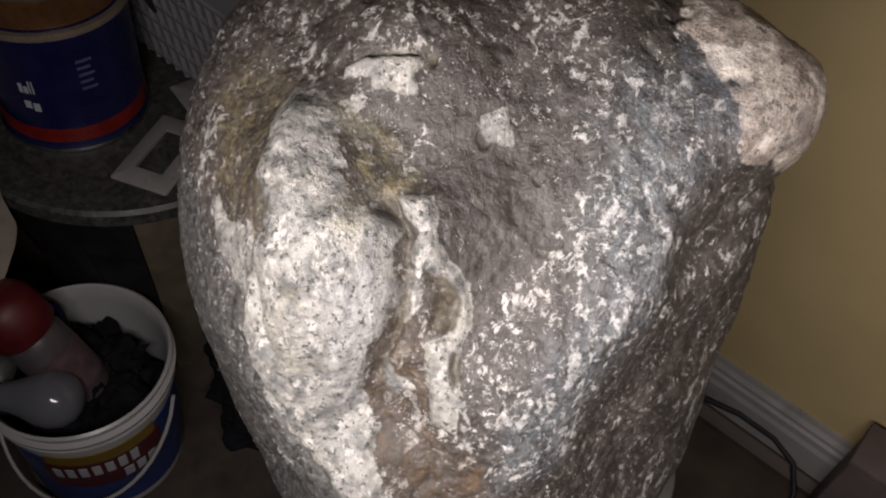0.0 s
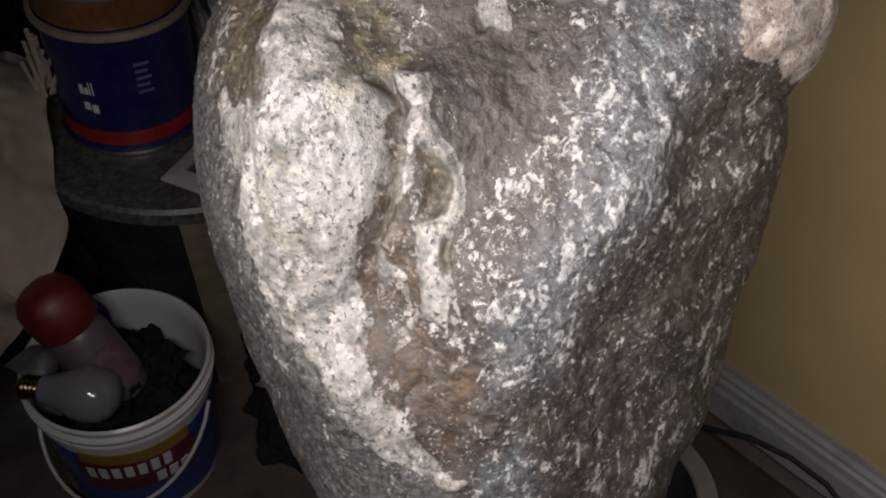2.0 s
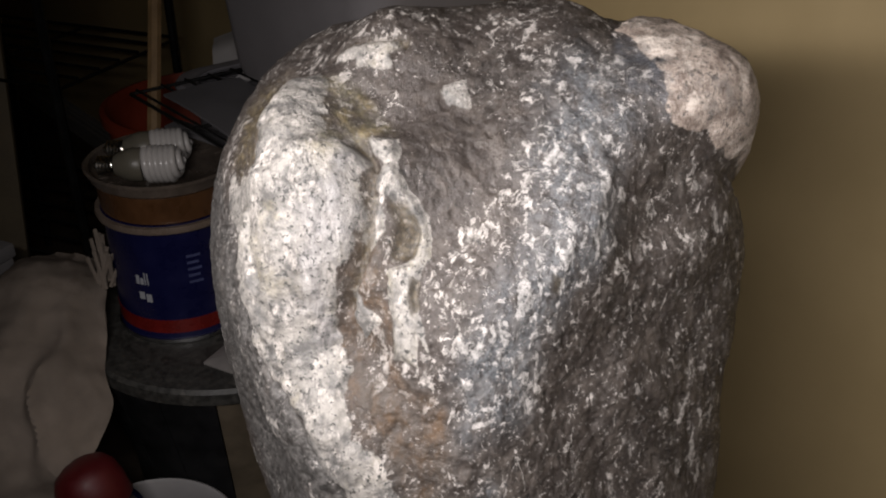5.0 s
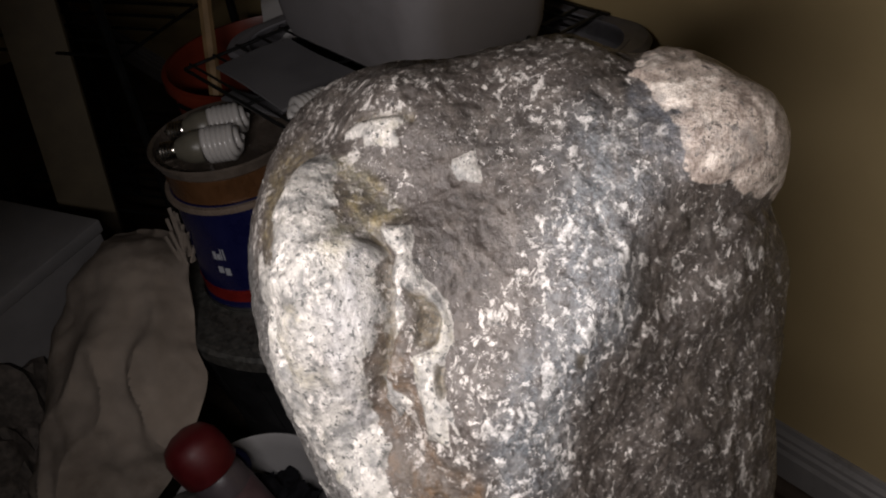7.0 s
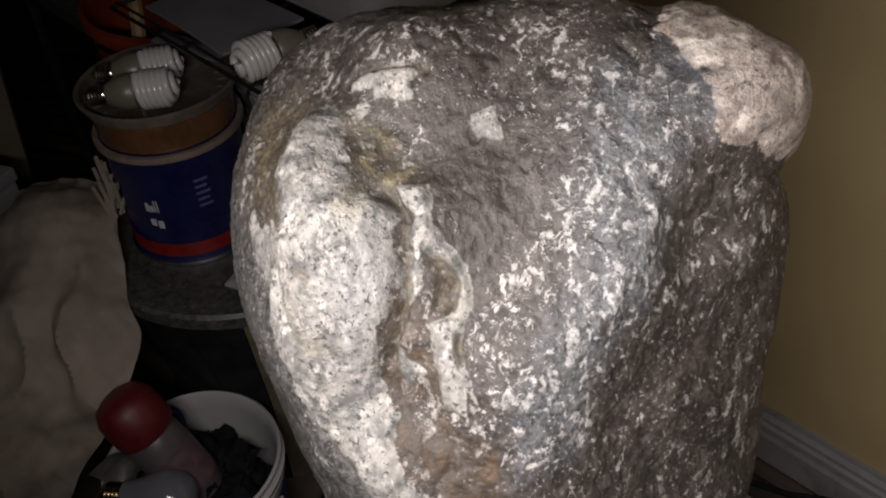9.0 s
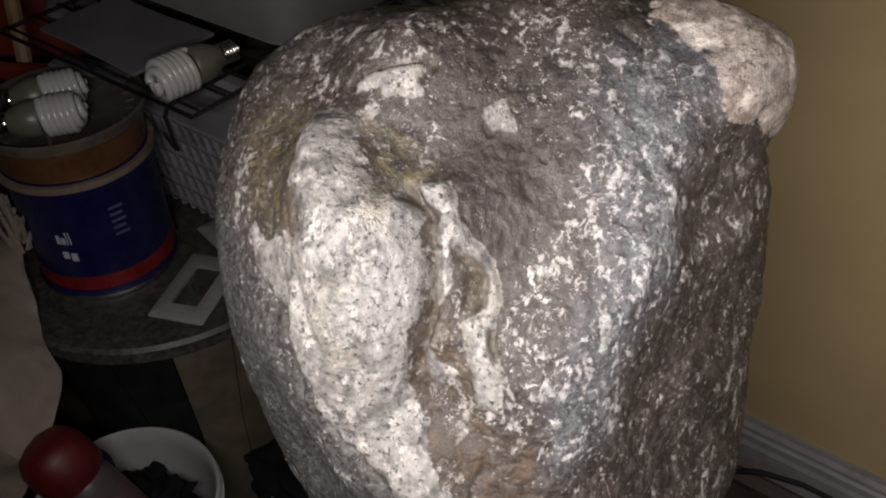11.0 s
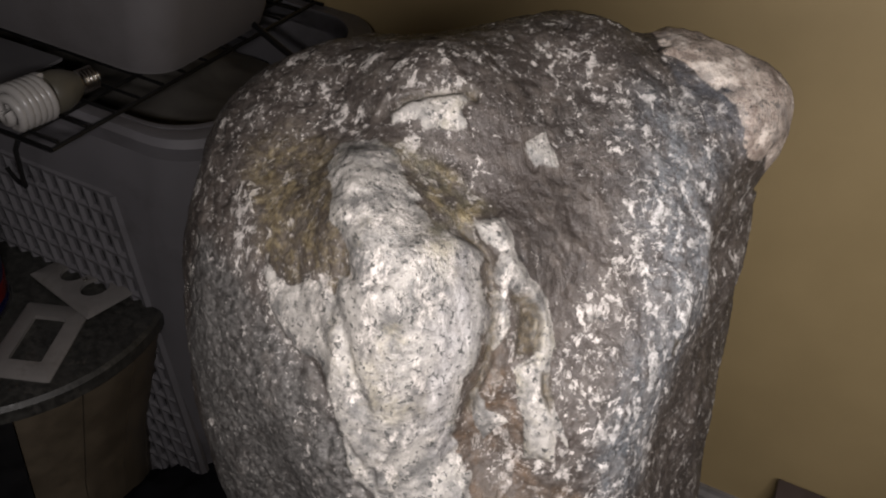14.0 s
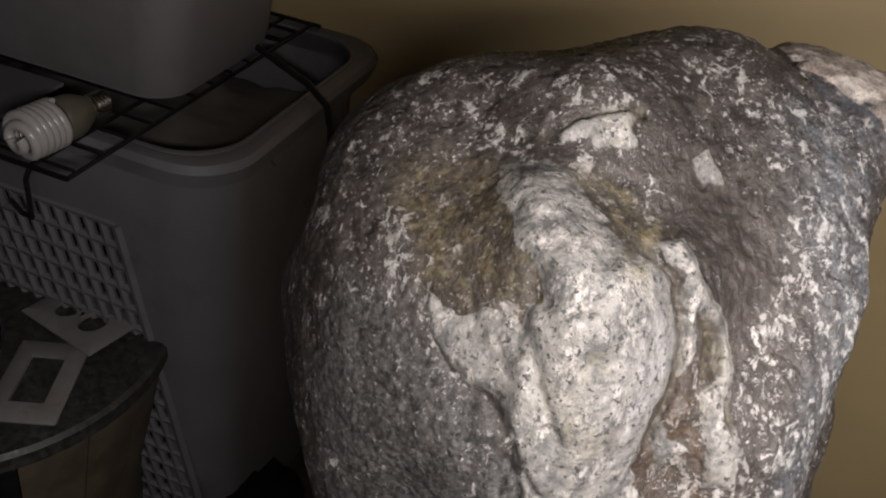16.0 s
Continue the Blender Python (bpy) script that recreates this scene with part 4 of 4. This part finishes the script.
def red_bottle():
    st = thing("capped_bottle", Matrix.Translation((-0.560, 0.1725, 0.166)) @ Vector((-0.051, -0.028, 0.119)).to_track_quat("Z", "Y").to_matrix().to_4x4() @ Matrix.Diagonal((1.12, 1.12, 1.0, 1)), "pale plastic bottle with a red domed cap leaning in the tub", "bottle")
    part("bottle_body", lathe([(0, 0), (0.024, 0), (0.027, 0.004), (0.027, 0.085), (0.025, 0.097), (0.021, 0.103), (0, 0.104)], 40), BOTTLE, st)
    part("bottle_label", lathe([(0.0268, 0.02), (0.0276, 0.02), (0.0276, 0.07), (0.0268, 0.07)], 40, True), plain("pink_print", (0.085, 0.050, 0.056), 0.45, var=0.3, scale=60), st, "faded pink label")
    part("red_cap", lathe([(0.0285, 0.100), (0.0300, 0.102), (0.0310, 0.122), (0.0295, 0.138), (0.024, 0.149), (0.014, 0.155), (0, 0.157)], 48), RED_CAP, st, "red domed plastic cap")


red_bottle()


def glass_bulb():
    st = thing("light_bulb", look((-0.562, 0.1165, 0.210), (-0.638, 0.0505, 0.212)), "frosted light bulb lying in the tub", "light bulb")
    part("glass", lathe([(0, 0.0), (0.010, -0.001), (0.020, -0.006), (0.0275, -0.016), (0.030, -0.030), (0.028, -0.043), (0.021, -0.058), (0.0165, -0.070), (0.0145, -0.080)], 40), FROST, st, "frosted greyish glass globe", m=pose(0, 0, 0.055))
    screw = [(0.0135, -0.078)]
    for k in range(5):
        screw += [(0.0132, -0.080 - 0.0042 * k), (0.0121, -0.082 - 0.0042 * k)]
    screw += [(0.011, -0.102), (0.005, -0.106), (0, -0.107)]
    part("screw_cap", lathe(screw, 28), BRASS, st, "brass screw cap", m=pose(0, 0, 0.055))


glass_bulb()
DULL = plain("grimy_plastic", (0.07, 0.066, 0.062), 0.5, var=0.3, scale=60)
scrap = part("plastic_scrap", sheet([[(0.0, 0.0, 0.0), (0.03, 0.006, 0.01), (0.06, 0.0, 0.0)], [(0.005, 0.03, 0.012), (0.03, 0.034, 0.02), (0.05, 0.03, 0.004)], [(0.01, 0.05, 0.0), (0.025, 0.055, 0.006), (0.03, 0.05, 0.0)]], 0.001, 0.002, 40, 4), DULL)
scrap.location = (-0.646, 0.0865, 0.196)
tagged(scrap, "torn pale plastic scrap in the tub", "scrap")


lid = part("blue_lid", lathe([(0, 0), (0.024, 0), (0.026, 0.002), (0.026, 0.012), (0.024, 0.014), (0, 0.014)], 36), plain("dark_blue_plastic", (0.006, 0.008, 0.05), 0.7, var=0.2, spec=0.2))
lid.matrix_world = pose(-0.643, 0.1835, 0.194, 50, 10, 30)
tagged(lid, "small dark blue plastic lid propped behind the bottle", "lid")
note = part("paper_scrap", sheet([[(-0.03, -0.02, 0), (0, -0.024, 0.008), (0.03, -0.018, 0)], [(-0.034, 0, 0.006), (0, 0, 0.018), (0.03, 0.002, 0.008)], [(-0.028, 0.022, 0), (0.002, 0.025, 0.008), (0.026, 0.02, 0.0)]], 0.001, 0.004, 40, 6), CARD)
note.matrix_world = pose(-0.515, 0.345, 0.062, 0, 0, 20)
tagged(note, "crumpled pale paper scrap lying on the black bag", "paper")


# ---- cloth, box and stones ----
def canvas_cloth():
    grid = [
        [(-1.00, 0.14, 0.30), (-0.97, 0.19, 0.37), (-0.89, 0.24, 0.395), (-0.81, 0.27, 0.40), (-0.765, 0.25, 0.410)],
        [(-0.95, 0.09, 0.30), (-0.90, 0.13, 0.385), (-0.83, 0.18, 0.415), (-0.76, 0.215, 0.40), (-0.715, 0.225, 0.370)],
        [(-0.90, 0.03, 0.25), (-0.84, 0.07, 0.345), (-0.76, 0.12, 0.380), (-0.69, 0.165, 0.370), (-0.648, 0.195, 0.325)],
        [(-0.85, -0.03, 0.18), (-0.79, 0.01, 0.28), (-0.72, 0.06, 0.330), (-0.665, 0.105, 0.325), (-0.640, 0.140, 0.265)],
        [(-0.80, -0.09, 0.08), (-0.75, -0.05, 0.18), (-0.70, 0.00, 0.235), (-0.675, 0.045, 0.225), (-0.665, 0.070, 0.160)],
        [(-0.76, -0.15, 0.0), (-0.73, -0.10, 0.05), (-0.70, -0.05, 0.08), (-0.69, 0.0, 0.06), (-0.685, 0.02, 0.02)],
    ]
    for row in grid:
        for k, f in ((0, 0.8), (1, 0.35)):
            (x0, y0, z0), (x1, y1, _) = row[k], row[k + 1]
            row[k] = (x0 + f * (x1 - x0), y0 + f * (y1 - y0), z0 - 0.03 * (k == 0))
    bm = sheet(grid, 0.003, 0.012, 11, 18)
    bm.normal_update()
    for v in bm.verts:
        # long soft folds running down the heap, and short creases across them
        down = v.co.x * 0.62 - v.co.y * 0.35 - v.co.z * 0.7
        across = v.co.x * 0.55 + v.co.y * 0.83
        fold = noise.noise(Vector((across * 17 + 1.5 * noise.noise(v.co * 9), down * 4.0, 3.1)))
        crease = noise.noise(Vector((across * 34, down * 15, 7.7)))
        v.co += Vector((0.45, -0.6, 0.66)) * (0.026 * (1 - 2 * abs(fold)) - 0.012 + 0.006 * crease)
    ob = part("canvas_cloth", bm, CANVAS)
    tagged(ob, "dirty beige canvas cloth with a frayed corner heaped beside the tub", "cloth")
    rng = random.Random(4)
    for k in range(16):
        a = Vector((-0.758 + rng.uniform(-0.012, 0.010), 0.252 + rng.uniform(-0.008, 0.008), 0.412))
        d = Vector((rng.uniform(-0.03, 0.02), rng.uniform(-0.008, 0.02), rng.uniform(0.03, 0.055)))
        part("fringe", tube([a, a + d * 0.5 + Vector((rng.uniform(-0.004, 0.004), 0, 0)), a + d], 0.0022, 5), CANVAS, ob)


canvas_cloth()


def heap_box():
    st = thing("white_box", pose(-1.00, 0.10, 0) @ pose(0, 0, 0, 0, 0, 25), "white cardboard box behind the canvas cloth", "box")
    part("box_body", block(0.20, 0.22, 0.355, (-0.05, 0, 0), 0.004), plain("white_card", (0.22, 0.21, 0.21), 0.7, var=0.08), st)
    part("box_lid", block(0.206, 0.226, 0.02, (-0.05, 0, 0.3555), 0.003), plain("white_card_lid", (0.24, 0.23, 0.23), 0.7, var=0.08), st)


heap_box()
for k, (x, y, z, s) in enumerate(((-0.865, -0.02, 0.0, 1.0), (-0.93, 0.00, 0.0, 1.25), (-0.92, -0.09, 0.0, 0.9))):
    ob = part("stone", lump(0.07 * s, 0.06 * s, 0.12 * s, 11 + k, 0.4, 4, 1.8), ROUGH_STONE)
    ob.matrix_world = pose(x, y, z, 0, 0, 40 * k)
    tagged(ob, "rough brown stone lying beside the canvas cloth", "stone", "loose stones")


# ---- dark things at the back ----
def orange_pail():
    st = thing("orange_pail", pose(-1.07, 0.56, 0), "orange-red plastic pail with a wooden stick leaning in it", "pail")
    part("pail_shell", lathe([(0, 0), (0.12, 0), (0.125, 0.005), (0.15, 0.46), (0.158, 0.462), (0.158, 0.475), (0.150, 0.477), (0.145, 0.46), (0.118, 0.008), (0, 0.008)], 56), ORANGE, st)
    part("pail_bail", tube([(0.155 * math.cos(a), 0.155 * math.sin(a), 0.45 + 0.0 * a) for a in (radians(-90 + 180 * k / 20) for k in range(21))], 0.003, 8), WIRE, st)


orange_pail()
stick = part("wooden_stick", tube([(-1.02, 0.44, 0.43), (-1.12, 0.52, 0.62), (-1.22, 0.60, 0.81)], 0.010, 8), WOOD)
tagged(stick, "pale wooden stick leaning over the orange pail", "stick")
papers = part("paper_sheet", sheet([[(-0.11 + 0.06 * i, -0.05 + 0.035 * j, 0.01 * math.sin(1.3 * i) + 0.01 * j) for i in range(4)] for j in range(4)], 0.001, 0.003, 12, 5), PAPER)
papers.matrix_world = pose(-0.93, 0.56, 0.566, 4, 6, -30)
tagged(papers, "crumpled white paper lying behind the rack", "paper")


def back_shelf():
    st = thing("wire_shelf", pose(-1.45, 0.42, 0) @ pose(0, 0, 0, 0, 0, 28), "black wire shelf standing in the dark", "wire shelf")
    for x, y in ((-0.2, -0.15), (0.2, -0.15), (-0.2, 0.15), (0.2, 0.15)):
        part("post", tube([(x, y, 0), (x, y, 0.9)], 0.008, 8), WIRE, st)
    for z in (0.2, 0.5, 0.8):
        for k in range(7):
            y = -0.15 + 0.05 * k
            part("shelf_wire", tube([(-0.2, y, z), (0.2, y, z)], 0.003, 6), WIRE, st)
        for x in (-0.2, 0.0, 0.2):
            part("shelf_wire", tube([(x, -0.15, z - 0.005), (x, 0.15, z - 0.005)], 0.003, 6), WIRE, st)


back_shelf()
plank = part("tan_plank", block(0.09, 0.018, 0.72, (0, 0, 0), 0.002), TAN_BOARD)
plank.matrix_world = pose(-1.30, 0.25, 0) @ pose(0, 0, 0, -6, 4, 60)
tagged(plank, "tan wooden plank leaning in the dark", "plank")

# ---- things low down round the stool ----
bag = part("black_bag", lump(0.13, 0.15, 0.055, 7, 0.3, 5, 1.8), BLACK_CLOTH)
bag.location = (-0.47, 0.43, 0)
tagged(bag, "slumped black bag on the floor", "bag")
knob = part("brass_knob", lathe([(0, 0), (0.008, 0), (0.009, 0.004), (0.006, 0.008), (0.012, 0.014), (0.014, 0.022), (0.010, 0.029), (0, 0.031)], 24), BRASS)
knob.location = (-0.578, 0.500, 0.0)
tagged(knob, "small brass knob catching the light", "knob")


def dark_bowl():
    st = thing("dark_bowl", pose(-0.142, 0.556, 0), "dark bowl with a wide pale rim on the floor", "bowl")
    part("bowl_shell", lathe([(0, 0.002), (0.06, 0.0), (0.075, 0.004), (0.096, 0.026), (0.094, 0.028), (0.07, 0.010), (0, 0.008)], 56), BLACK, st, "black bowl")
    part("bowl_rim", lathe([(0.094, 0.024), (0.119, 0.025), (0.121, 0.028), (0.119, 0.031), (0.096, 0.031), (0.094, 0.028)], 64, True), plain("pale_grey_rim", (0.22, 0.21, 0.20), 0.4, var=0.15), st, "pale grey rim")


dark_bowl()
cable = part("floor_cable", tube([(-0.20, 0.700, 0.004), (-0.12, 0.716, 0.020), (-0.07, 0.728, 0.042), (-0.02, 0.737, 0.047), (0.03, 0.739, 0.044), (0.065, 0.730, 0.036), (0.085, 0.706, 0.020), (0.095, 0.668, 0.006), (0.13, 0.64, 0.004), (0.25, 0.60, 0.004)], 0.0035, 8), BLACK)
tagged(cable, "thin black cable running along the baseboard", "cable")


def low_box():
    st = thing("dark_box", pose(0.150, 0.706, 0), "dull brown-grey box on the floor against the baseboard", "box")
    part("box_body", block(0.094, 0.060, 0.168, (0, 0, 0), 0.003), plain("dull_brown_card", (0.085, 0.064, 0.060), 0.7, var=0.2), st)
    part("box_lid", block(0.098, 0.064, 0.010, (0, 0, 0.1685), 0.002), plain("dull_brown_lid", (0.100, 0.076, 0.072), 0.7, var=0.2), st)


low_box()
